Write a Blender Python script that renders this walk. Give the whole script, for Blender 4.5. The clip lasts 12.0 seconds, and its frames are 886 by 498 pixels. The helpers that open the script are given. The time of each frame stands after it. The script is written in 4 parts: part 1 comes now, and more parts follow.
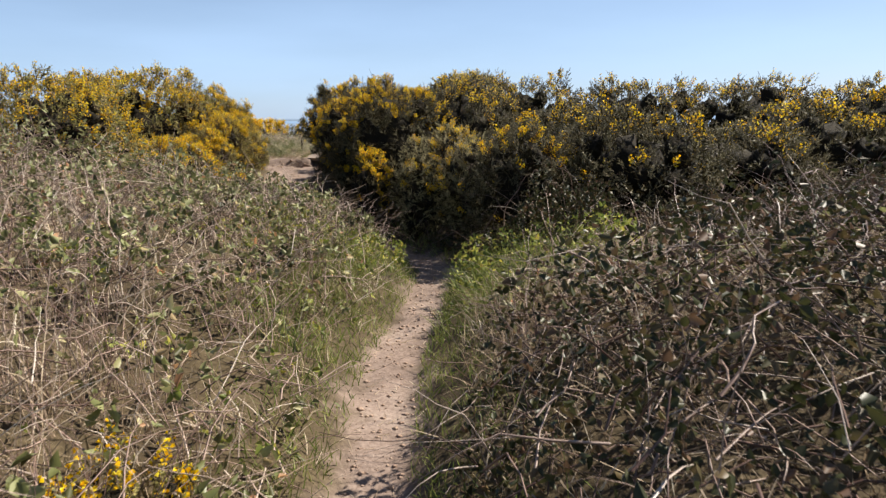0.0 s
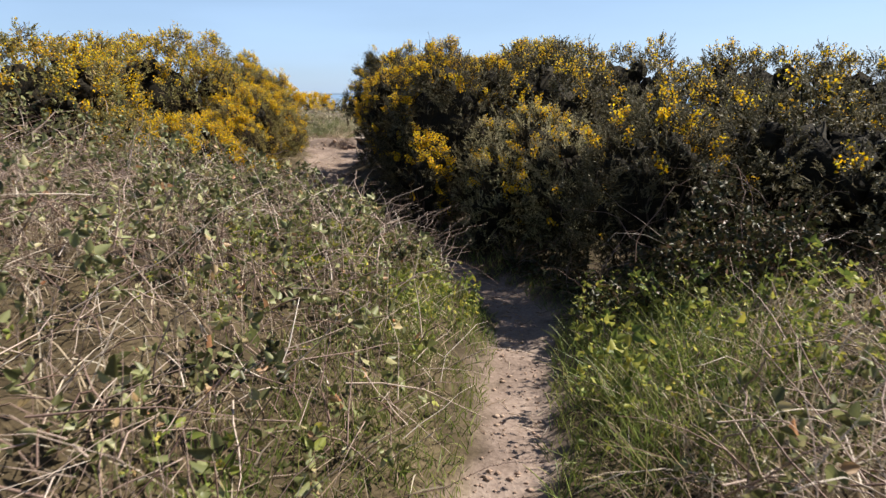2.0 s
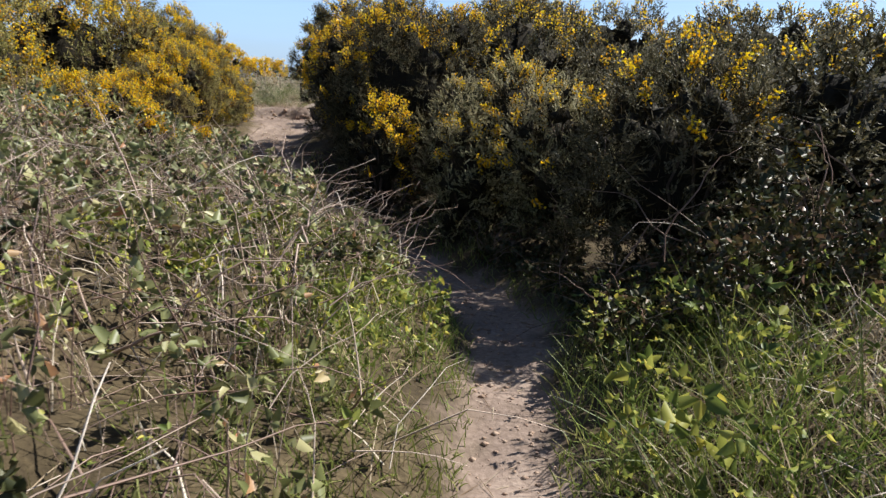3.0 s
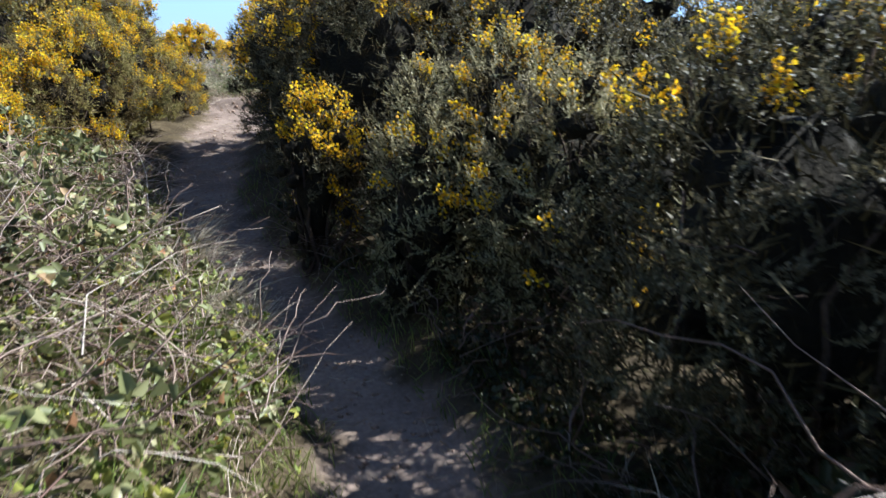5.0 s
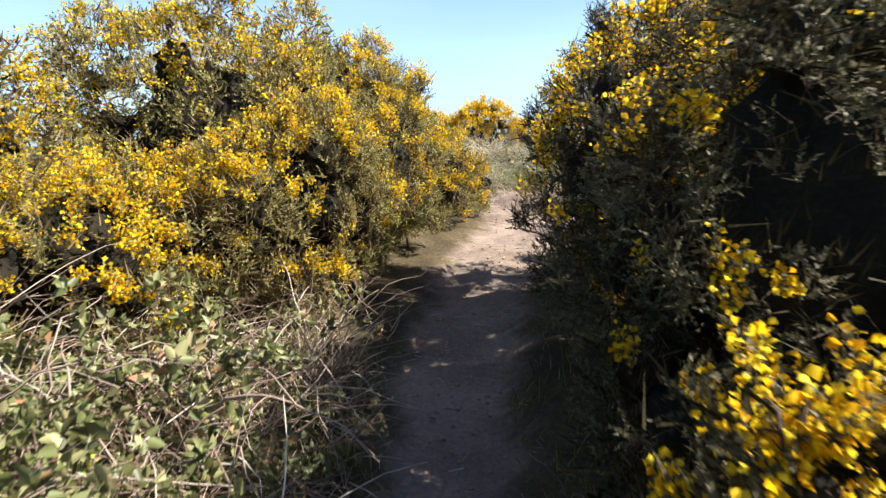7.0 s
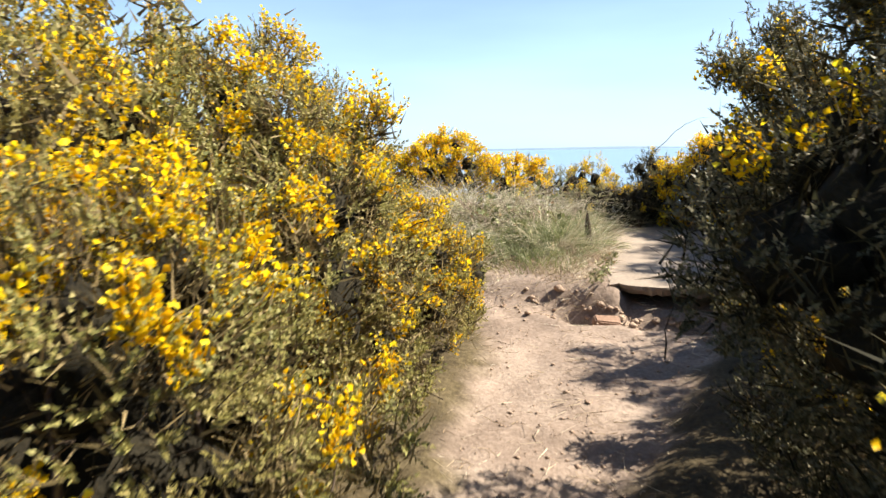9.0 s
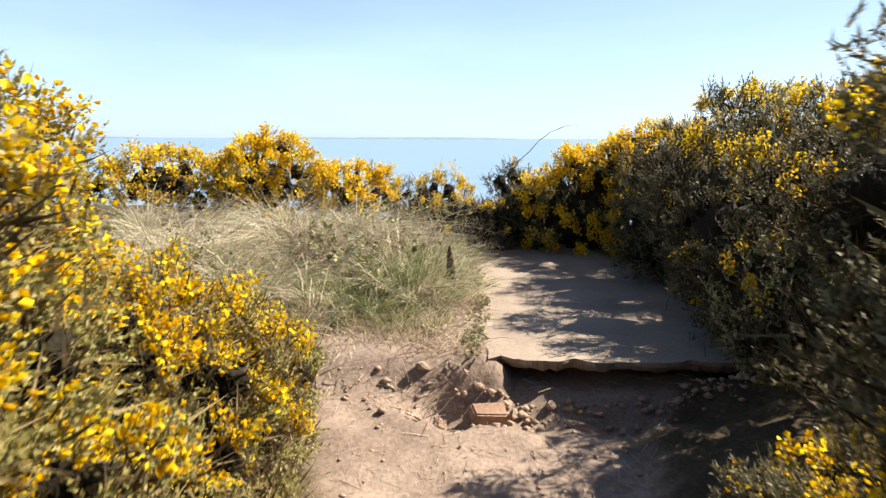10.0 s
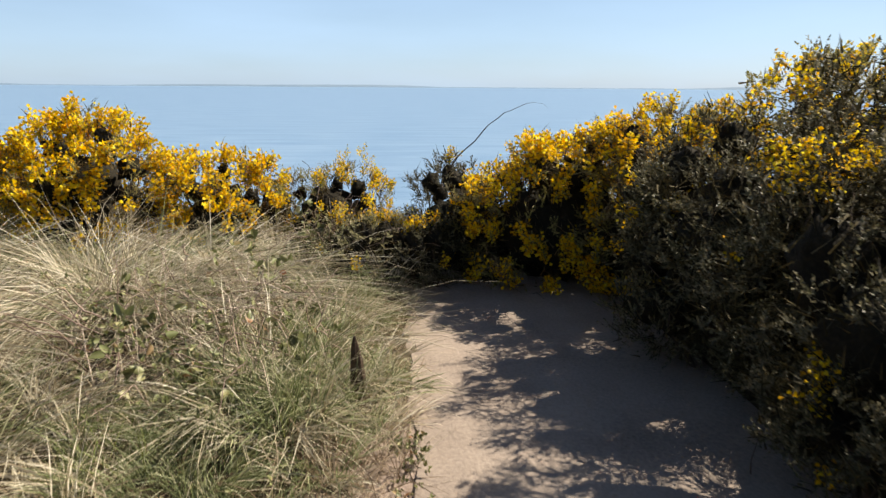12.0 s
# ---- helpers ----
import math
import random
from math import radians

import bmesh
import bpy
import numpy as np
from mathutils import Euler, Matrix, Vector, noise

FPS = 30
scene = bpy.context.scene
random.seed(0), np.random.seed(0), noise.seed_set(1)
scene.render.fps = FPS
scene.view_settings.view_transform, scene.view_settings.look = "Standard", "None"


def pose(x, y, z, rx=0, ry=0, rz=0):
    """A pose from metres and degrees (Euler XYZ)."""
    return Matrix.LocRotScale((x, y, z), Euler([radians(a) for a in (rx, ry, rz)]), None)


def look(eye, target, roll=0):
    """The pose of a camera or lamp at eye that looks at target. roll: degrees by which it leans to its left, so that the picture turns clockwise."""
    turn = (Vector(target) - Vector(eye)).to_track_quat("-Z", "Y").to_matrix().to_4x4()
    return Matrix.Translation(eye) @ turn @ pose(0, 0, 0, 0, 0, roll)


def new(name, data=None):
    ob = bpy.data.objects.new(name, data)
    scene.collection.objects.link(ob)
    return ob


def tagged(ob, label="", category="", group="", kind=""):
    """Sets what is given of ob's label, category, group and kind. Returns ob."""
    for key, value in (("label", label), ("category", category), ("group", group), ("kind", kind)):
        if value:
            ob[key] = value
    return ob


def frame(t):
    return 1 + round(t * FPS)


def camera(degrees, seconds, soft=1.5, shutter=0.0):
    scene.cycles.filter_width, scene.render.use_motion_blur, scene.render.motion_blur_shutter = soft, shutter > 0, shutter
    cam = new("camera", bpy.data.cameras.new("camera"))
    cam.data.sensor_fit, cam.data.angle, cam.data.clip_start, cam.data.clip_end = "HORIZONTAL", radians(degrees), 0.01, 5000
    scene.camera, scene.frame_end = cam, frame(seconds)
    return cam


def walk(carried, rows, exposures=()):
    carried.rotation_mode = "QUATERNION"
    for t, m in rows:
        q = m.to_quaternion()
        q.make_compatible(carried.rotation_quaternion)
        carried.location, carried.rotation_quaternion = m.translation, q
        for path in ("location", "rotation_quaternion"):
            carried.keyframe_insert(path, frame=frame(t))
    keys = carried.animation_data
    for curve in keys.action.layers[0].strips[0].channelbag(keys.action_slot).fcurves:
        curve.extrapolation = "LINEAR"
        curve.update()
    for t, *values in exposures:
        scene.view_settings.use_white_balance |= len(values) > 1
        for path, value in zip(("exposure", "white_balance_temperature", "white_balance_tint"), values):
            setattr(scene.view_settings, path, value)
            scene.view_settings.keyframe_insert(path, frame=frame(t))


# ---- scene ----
cam = camera(71.2, 12.0, soft=1.4, shutter=0.2)
PATH = [
    (0, (-0.097, 0.437, 1.348), (-0.027, 2.391, 0.928), -1.2),
    (0.5, (-0.069, 0.855, 1.394), (-0.03, 2.799, 0.927), -0.7),
    (1, (-0.131, 1.31, 1.445), (-0.156, 3.25, 0.959), -0.4),
    (1.5, (-0.252, 1.797, 1.429), (-0.339, 3.733, 0.934), -0.3),
    (2, (-0.301, 2.328, 1.352), (-0.389, 4.264, 0.86), -0.7),
    (2.5, (-0.335, 2.927, 1.251), (-0.352, 4.86, 0.737), -0.7),
    (4.5, (0.0, 4.371, 1.107), (0.045, 6.245, 0.411), 0.4),
    (5, (0.053, 5.104, 1.106), (0.021, 7.013, 0.512), 0.4),
    (5.5, (-0.045, 5.816, 1.116), (-0.464, 7.713, 0.64), 0.3),
    (6, (-0.222, 6.493, 1.175), (-0.813, 8.355, 0.748), 0.4),
    (6.5, (-0.475, 7.125, 1.209), (-1.256, 8.92, 0.798), -0.1),
    (7, (-0.851, 7.734, 1.237), (-1.734, 9.486, 0.849), -0.2),
    (9, (-2.101, 9.847, 1.449), (-2.808, 11.691, 1.132), -0.9),
    (9.5, (-2.319, 10.517, 1.54), (-2.718, 12.449, 1.216), 0.2),
    (10, (-2.439, 11.116, 1.626), (-2.65, 13.073, 1.272), 0.2),
    (10.5, (-2.635, 11.7, 1.704), (-2.708, 13.66, 1.316), 0.8),
    (11, (-2.585, 12.21, 1.734), (-2.549, 14.163, 1.305), 0.8),
    (11.5, (-2.528, 12.604, 1.779), (-2.446, 14.541, 1.287), 0.6),
    (12, (-2.559, 13.081, 1.845), (-2.512, 15.014, 1.335), 0.4),
]
walk(cam, [(t, look(eye, target, roll)) for t, eye, target, roll in PATH],
     [(0, 0.93, 6600, 13), (2.7, 0.92, 6250, 11), (4.6, 1.2, 5350, 7), (5.5, 1.28, 5650, 10), (7, 1.55, 6250, 9), (9, 1.58, 6750, 7), (10.5, 1.32, 7050, 11), (12, 0.95, 6900, 10)])

# ---- light ----
SUN_TURN, SUN_HEIGHT = radians(68), radians(46)   # clockwise from +y, above the horizon
world = bpy.data.worlds.new("spring_sky")
scene.world = world
world.use_nodes = True
wn, wl = world.node_tree.nodes, world.node_tree.links
sky = wn.new("ShaderNodeTexSky")
sky.sky_type, sky.sun_disc = "NISHITA", False
sky.sun_elevation, sky.sun_rotation = SUN_HEIGHT, SUN_TURN
sky.air_density, sky.dust_density, sky.ozone_density = 0.9, 0.5, 4.0
haze = wn.new("ShaderNodeMix")
haze.data_type = "RGBA"
wisps, spread_out, veil = wn.new("ShaderNodeTexNoise"), wn.new("ShaderNodeMapping"), wn.new("ShaderNodeMapRange")
spread_out.inputs["Scale"].default_value = (1.2, 1.2, 6.0)
wisps.inputs["Scale"].default_value, wisps.inputs["Detail"].default_value = 1.6, 5
veil.inputs[1].default_value, veil.inputs[2].default_value, veil.inputs[3].default_value, veil.inputs[4].default_value = 0.35, 0.75, 0.42, 0.62
wl.new(wn.new("ShaderNodeTexCoord").outputs["Generated"], spread_out.inputs[0])
wl.new(spread_out.outputs[0], wisps.inputs["Vector"])
wl.new(wisps.outputs[0], veil.inputs[0])
# the veil is thick along the horizon and thins out towards the zenith
up, low_down, thin = wn.new("ShaderNodeSeparateXYZ"), wn.new("ShaderNodeMapRange"), wn.new("ShaderNodeMath")
low_down.interpolation_type = "SMOOTHSTEP"
low_down.inputs[1].default_value, low_down.inputs[2].default_value, low_down.inputs[3].default_value, low_down.inputs[4].default_value = 0.0, 0.5, 1.0, 0.06
thin.operation = "MULTIPLY"
wl.new(wn["Texture Coordinate"].outputs["Generated"], up.inputs[0])
wl.new(up.outputs["Z"], low_down.inputs[0])
wl.new(low_down.outputs[0], thin.inputs[0])
wl.new(veil.outputs[0], thin.inputs[1])
wl.new(thin.outputs[0], haze.inputs[0])
haze.inputs[7].default_value = (7.0, 10.1, 14.4, 1)
wl.new(sky.outputs[0], haze.inputs[6])
wl.new(haze.outputs[2], wn["Background"].inputs[0])
wn["Background"].inputs[1].default_value = 0.051
sun = new("sun", bpy.data.lights.new("sun", "SUN"))
sun.data.energy, sun.data.angle, sun.data.color = 5.0, radians(0.55), (1.0, 0.94, 0.82)
to_sun = Vector((math.sin(SUN_TURN) * math.cos(SUN_HEIGHT), math.cos(SUN_TURN) * math.cos(SUN_HEIGHT), math.sin(SUN_HEIGHT)))
sun.matrix_world = look(to_sun * 60, (0, 0, 0))


# ---- materials ----
def material(name):
    m = bpy.data.materials.new(name)
    m.use_nodes = True
    m.node_tree.nodes.clear()
    return m, m.node_tree.nodes, m.node_tree.links


def ramp(nodes, stops):
    r = nodes.new("ShaderNodeValToRGB")
    while len(r.color_ramp.elements) < len(stops):
        r.color_ramp.elements.new(0.5)
    for e, (at, col) in zip(r.color_ramp.elements, stops):
        e.position, e.color = at, (*col, 1)
    return r


def plant(name, stops, through_light=0.3, rough=0.55, gloss=0.3, patch=None, patch_size=2.0):
    """Leaves, blades and stems: each island takes a colour of its own; patches of a second tint lie over them."""
    m, n, l = material(name)
    geo = n.new("ShaderNodeNewGeometry")
    r = ramp(n, stops)
    l.new(geo.outputs["Random Per Island"], r.inputs[0])
    colour = r.outputs[0]
    if patch:
        tc, no = n.new("ShaderNodeTexCoord"), n.new("ShaderNodeTexNoise")
        no.inputs["Scale"].default_value, no.inputs["Detail"].default_value = patch_size, 3
        l.new(tc.outputs["Object"], no.inputs["Vector"])
        rr = ramp(n, [(0.45, (0, 0, 0)), (0.62, (1, 1, 1))])
        l.new(no.outputs[0], rr.inputs[0])
        mix = n.new("ShaderNodeMix")
        mix.data_type = "RGBA"
        mix.inputs[7].default_value = (*patch, 1)
        sc = n.new("ShaderNodeMath")
        sc.operation = "MULTIPLY"
        sc.inputs[1].default_value = 0.6
        l.new(rr.outputs[0], sc.inputs[0])
        l.new(sc.outputs[0], mix.inputs[0])
        l.new(colour, mix.inputs[6])
        colour = mix.outputs[2]
    b = n.new("ShaderNodeBsdfPrincipled")
    b.inputs["Roughness"].default_value, b.inputs["Specular IOR Level"].default_value = rough, gloss
    l.new(colour, b.inputs["Base Color"])
    out = n.new("ShaderNodeOutputMaterial")
    if through_light:
        t, mx = n.new("ShaderNodeBsdfTranslucent"), n.new("ShaderNodeMixShader")
        l.new(colour, t.inputs[0])
        mx.inputs[0].default_value = through_light
        l.new(b.outputs[0], mx.inputs[1])
        l.new(t.outputs[0], mx.inputs[2])
        l.new(mx.outputs[0], out.inputs[0])
    else:
        l.new(b.outputs[0], out.inputs[0])
    return m


def earth(name, stops, scale, rough=0.9, bump=0.4, fine=60.0, attribute=None, other=None):
    """Soil, stone, concrete: coarse blotches, fine grain and relief. attribute: a mask between these stops and the other ones."""
    m, n, l = material(name)
    tc = n.new("ShaderNodeTexCoord")
    big, small = n.new("ShaderNodeTexNoise"), n.new("ShaderNodeTexNoise")
    for node, s, d in ((big, scale, 5), (small, fine, 4)):
        node.inputs["Scale"].default_value, node.inputs["Detail"].default_value, node.inputs["Roughness"].default_value = s, d, 0.62
        l.new(tc.outputs["Object"], node.inputs["Vector"])
    add = n.new("ShaderNodeMath")
    add.operation = "MULTIPLY_ADD"
    add.inputs[1].default_value = 0.45
    half = n.new("ShaderNodeMath")
    half.operation = "MULTIPLY"
    half.inputs[1].default_value = 0.55
    l.new(big.outputs[0], half.inputs[0])
    l.new(small.outputs[0], add.inputs[0])
    l.new(half.outputs[0], add.inputs[2])
    r = ramp(n, stops)
    l.new(add.outputs[0], r.inputs[0])
    colour = r.outputs[0]
    if attribute:
        at, r2, mix = n.new("ShaderNodeAttribute"), ramp(n, other), n.new("ShaderNodeMix")
        at.attribute_name, mix.data_type = attribute, "RGBA"
        l.new(add.outputs[0], r2.inputs[0])
        l.new(at.outputs["Fac"], mix.inputs[0])
        l.new(r2.outputs[0], mix.inputs[6])
        l.new(colour, mix.inputs[7])
        colour = mix.outputs[2]
    b, bu, out = n.new("ShaderNodeBsdfPrincipled"), n.new("ShaderNodeBump"), n.new("ShaderNodeOutputMaterial")
    bu.inputs["Strength"].default_value, bu.inputs["Distance"].default_value = bump, 0.02
    l.new(add.outputs[0], bu.inputs["Height"])
    l.new(bu.outputs[0], b.inputs["Normal"])
    b.inputs["Roughness"].default_value, b.inputs["Specular IOR Level"].default_value = rough, 0.2
    l.new(colour, b.inputs["Base Color"])
    l.new(b.outputs[0], out.inputs[0])
    return m


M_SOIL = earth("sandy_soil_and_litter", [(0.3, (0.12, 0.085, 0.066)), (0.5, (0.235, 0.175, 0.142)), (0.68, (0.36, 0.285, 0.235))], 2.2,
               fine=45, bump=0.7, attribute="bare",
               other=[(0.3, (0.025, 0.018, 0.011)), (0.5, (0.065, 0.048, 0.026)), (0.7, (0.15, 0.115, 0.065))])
M_CONCRETE = earth("worn_concrete", [(0.3, (0.14, 0.11, 0.09)), (0.45, (0.24, 0.19, 0.155)), (0.58, (0.31, 0.25, 0.205)), (0.75, (0.39, 0.32, 0.265))], 1.6, rough=0.88, bump=0.35, fine=70)
M_STONE = earth("broken_stone", [(0.3, (0.20, 0.13, 0.10)), (0.5, (0.34, 0.24, 0.18)), (0.7, (0.48, 0.38, 0.30))], 9, bump=0.6, fine=70)
M_CLAY = earth("red_clay_brick", [(0.3, (0.15, 0.09, 0.065)), (0.55, (0.27, 0.17, 0.125)), (0.75, (0.36, 0.25, 0.19))], 14, bump=0.5, fine=90)
M_POST = earth("weathered_dark_wood", [(0.3, (0.035, 0.024, 0.018)), (0.5, (0.085, 0.058, 0.04)), (0.7, (0.15, 0.11, 0.08))], 12, bump=0.6, fine=120)
M_COAST = earth("hazy_far_coast", [(0.3, (0.13, 0.19, 0.26)), (0.7, (0.18, 0.24, 0.31))], 0.004, bump=0.0, fine=0.02)
# Near-black, with the shade inside the bushes put into the colour
M_INNER_SHADE = earth("bush_inner_shade", [(0.3, (0.006, 0.005, 0.003)), (0.5, (0.015, 0.012, 0.007)), (0.7, (0.035, 0.028, 0.015))], 7, bump=1.0, fine=55)
M_BARK = earth("gorse_bark", [(0.3, (0.035, 0.024, 0.017)), (0.6, (0.09, 0.064, 0.048)), (0.75, (0.17, 0.13, 0.095))], 20, bump=0.5, fine=140)

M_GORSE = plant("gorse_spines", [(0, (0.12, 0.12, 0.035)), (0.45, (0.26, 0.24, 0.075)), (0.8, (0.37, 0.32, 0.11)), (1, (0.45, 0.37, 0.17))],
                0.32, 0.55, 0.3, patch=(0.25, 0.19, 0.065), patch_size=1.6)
# Dead spines that carry the shade between the shoots in their colour
M_DEAD_SHADED = plant("shade_dark_dead_spines", [(0, (0.014, 0.012, 0.005)), (0.6, (0.048, 0.039, 0.016)), (1, (0.13, 0.10, 0.045))], 0.1, 0.7, 0.15)
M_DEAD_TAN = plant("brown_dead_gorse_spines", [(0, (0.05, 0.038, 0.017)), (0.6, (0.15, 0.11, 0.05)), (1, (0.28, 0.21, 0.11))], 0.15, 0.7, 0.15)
# Darker copy of the gorse spines, for bushes seen from their shaded side
M_GORSE_SHADED = plant("shaded_gorse_spines", [(0, (0.04, 0.04, 0.018)), (0.5, (0.10, 0.092, 0.044)), (1, (0.26, 0.22, 0.13))],
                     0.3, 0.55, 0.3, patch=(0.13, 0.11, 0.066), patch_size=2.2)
# Grey-olive spines, lightened so that their bushes look sunlit
M_GORSE_PALE = plant("brightened_grey_gorse_spines", [(0, (0.14, 0.135, 0.06)), (0.5, (0.32, 0.30, 0.15)), (1, (0.55, 0.49, 0.30))],
                     0.3, 0.55, 0.3, patch=(0.36, 0.29, 0.16), patch_size=2.2)
M_FLOWER = plant("gorse_blossom", [(0, (0.78, 0.40, 0.004)), (0.4, (0.90, 0.58, 0.008)), (0.8, (0.94, 0.69, 0.018)), (1, (0.95, 0.79, 0.06))], 0.48, 0.55, 0.2)
M_DRY = plant("dry_grass", [(0, (0.21, 0.145, 0.09)), (0.35, (0.43, 0.335, 0.225)), (0.75, (0.60, 0.50, 0.37)), (1, (0.73, 0.66, 0.54))], 0.3, 0.6, 0.2,
              patch=(0.18, 0.12, 0.08), patch_size=1.5)
M_GREEN = plant("fresh_grass", [(0, (0.07, 0.11, 0.02)), (0.5, (0.16, 0.22, 0.045)), (0.85, (0.28, 0.31, 0.08)), (1, (0.42, 0.36, 0.16))], 0.35, 0.5, 0.3,
                patch=(0.19, 0.20, 0.06), patch_size=1.4)
M_MARRAM = plant("dune_grass", [(0, (0.15, 0.13, 0.08)), (0.3, (0.40, 0.33, 0.21)), (0.65, (0.68, 0.59, 0.45)), (1, (0.85, 0.78, 0.65))], 0.3, 0.5, 0.35,
                 patch=(0.46, 0.41, 0.30), patch_size=1.6)
M_MARRAM_GREEN = plant("green_dune_grass", [(0, (0.09, 0.115, 0.045)), (0.5, (0.22, 0.245, 0.105)), (0.85, (0.42, 0.42, 0.24)), (1, (0.60, 0.56, 0.40))], 0.32, 0.5, 0.35)
M_CANE = plant("dead_bramble_canes", [(0, (0.12, 0.07, 0.055)), (0.5, (0.27, 0.185, 0.145)), (0.85, (0.46, 0.36, 0.29)), (1, (0.64, 0.55, 0.46))], 0, 0.5, 0.4)
M_CANE_DARK = plant("purple_bramble_canes", [(0, (0.055, 0.03, 0.024)), (0.5, (0.14, 0.085, 0.065)), (0.85, (0.27, 0.20, 0.16)), (1, (0.50, 0.42, 0.36))], 0, 0.4, 0.4)
M_LEAF = plant("bramble_leaves", [(0, (0.08, 0.075, 0.025)), (0.4, (0.15, 0.165, 0.058)), (0.75, (0.26, 0.27, 0.115)), (0.92, (0.42, 0.38, 0.19)), (1, (0.38, 0.18, 0.09))],
               0.32, 0.45, 0.45)
# Darker copy of the leaves: puts the right bank's shade into the colour
M_LEAF_DARK = plant("darkened_bramble_leaves", [(0, (0.022, 0.027, 0.009)), (0.5, (0.056, 0.06, 0.021)), (0.8, (0.11, 0.08, 0.036)), (1, (0.15, 0.085, 0.055))],
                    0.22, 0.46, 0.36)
M_NETTLE = plant("young_green_leaves", [(0, (0.08, 0.115, 0.025)), (0.5, (0.22, 0.26, 0.055)), (0.85, (0.38, 0.37, 0.08)), (1, (0.54, 0.46, 0.08))], 0.38, 0.5, 0.3)


def sea_material():
    m, n, l = material("calm_sea")
    tc, no, bu = n.new("ShaderNodeTexCoord"), n.new("ShaderNodeTexNoise"), n.new("ShaderNodeBump")
    mp = n.new("ShaderNodeMapping")
    mp.inputs["Scale"].default_value = (0.05, 0.22, 1)
    l.new(tc.outputs["Object"], mp.inputs[0])
    l.new(mp.outputs[0], no.inputs["Vector"])
    no.inputs["Scale"].default_value, no.inputs["Detail"].default_value = 1.0, 6
    bu.inputs["Strength"].default_value, bu.inputs["Distance"].default_value = 0.35, 0.6
    l.new(no.outputs[0], bu.inputs["Height"])
    b, out = n.new("ShaderNodeBsdfPrincipled"), n.new("ShaderNodeOutputMaterial")
    r = ramp(n, [(0.35, (0.12, 0.205, 0.32)), (0.65, (0.19, 0.28, 0.39))])
    l.new(no.outputs[0], r.inputs[0])
    l.new(r.outputs[0], b.inputs["Base Color"])
    b.inputs["Roughness"].default_value, b.inputs["IOR"].default_value = 0.28, 1.33
    l.new(bu.outputs[0], b.inputs["Normal"])
    l.new(b.outputs[0], out.inputs[0])
    return m


# ---- making meshes ----
def tri_mesh(name, verts, tris, mat, smooth=False):
    me = bpy.data.meshes.new(name)
    verts, tris = np.ascontiguousarray(verts, np.float32), np.ascontiguousarray(tris, np.int32)
    me.vertices.add(len(verts))
    me.vertices.foreach_set("co", verts.ravel())
    me.loops.add(tris.size)
    me.loops.foreach_set("vertex_index", tris.ravel())
    me.polygons.add(len(tris))
    me.polygons.foreach_set("loop_start", np.arange(0, tris.size, 3, dtype=np.int32))
    if smooth:
        me.polygons.foreach_set("use_smooth", np.ones(len(tris), bool))
    me.update(calc_edges=True)
    me.materials.append(mat)
    return me


def part(name, geometry, mat, parent, label="", smooth=False, kind=""):
    """One mesh object under a thing: geometry is (verts, tris) in world places."""
    verts, tris = geometry
    ob = new(name, tri_mesh(name, verts - np.array(parent.location), tris, mat, smooth))
    ob.parent = parent
    return tagged(ob, label, kind=kind)


def thing(name, place, label, category, group=""):
    ob = new(name)
    ob.location = place
    return tagged(ob, label, category, group)


def stuff(name, geometry, mat, label, category):
    ob = new(name, tri_mesh(name, *geometry, mat))
    return tagged(ob, label, category, kind="stuff")


def unit(v):
    return v / np.maximum(np.linalg.norm(v, axis=-1, keepdims=True), 1e-9)


def wobble(x, y, size, seed):
    """Smooth noise of the plane, about -1 to 1, with bumps of that size."""
    rng = np.random.default_rng(seed)
    total = 0
    for k in range(7):
        a, ph = rng.uniform(0, 2 * np.pi), rng.uniform(0, 2 * np.pi)
        f = 2 * np.pi / (size * rng.uniform(0.6, 1.7))
        total = total + np.sin((x * np.cos(a) + y * np.sin(a)) * f + ph)
    return total / 3.2


def fan(count, verts_each, tris_each):
    return (np.arange(count)[:, None, None] * verts_each + np.asarray(tris_each)[None]).reshape(-1, 3)


def join(*pieces):
    verts, tris, base = [], [], 0
    for v, t in pieces:
        verts.append(v)
        tris.append(t + base)
        base += len(v)
    return np.concatenate(verts), np.concatenate(tris)


def blades(p, way, length, width, droop, rng):
    """Grass blades: three joints each, narrowing to a point and bending over by droop."""
    n = len(p)
    way = unit(way)
    flat = unit(np.cross(way, rng.normal(size=(n, 3))))
    out = unit(way * [1, 1, 0] + rng.normal(size=(n, 3)) * [0.4, 0.4, 0])
    rows = []
    for s, w in ((0, 1), (0.4, 0.85), (0.75, 0.55)):
        c = p + way * (length * s)[:, None] + (out * 0.6 - np.array([0, 0, 0.55])) * (length * droop * s * s)[:, None]
        rows += [c - flat * (width * w / 2)[:, None], c + flat * (width * w / 2)[:, None]]
    rows.append(p + way * length[:, None] + (out * 0.6 - np.array([0, 0, 0.55])) * (length * droop)[:, None])
    v = np.stack(rows, 1).reshape(-1, 3)
    return v, fan(n, 7, [[0, 1, 3], [0, 3, 2], [2, 3, 5], [2, 5, 4], [4, 5, 6]])


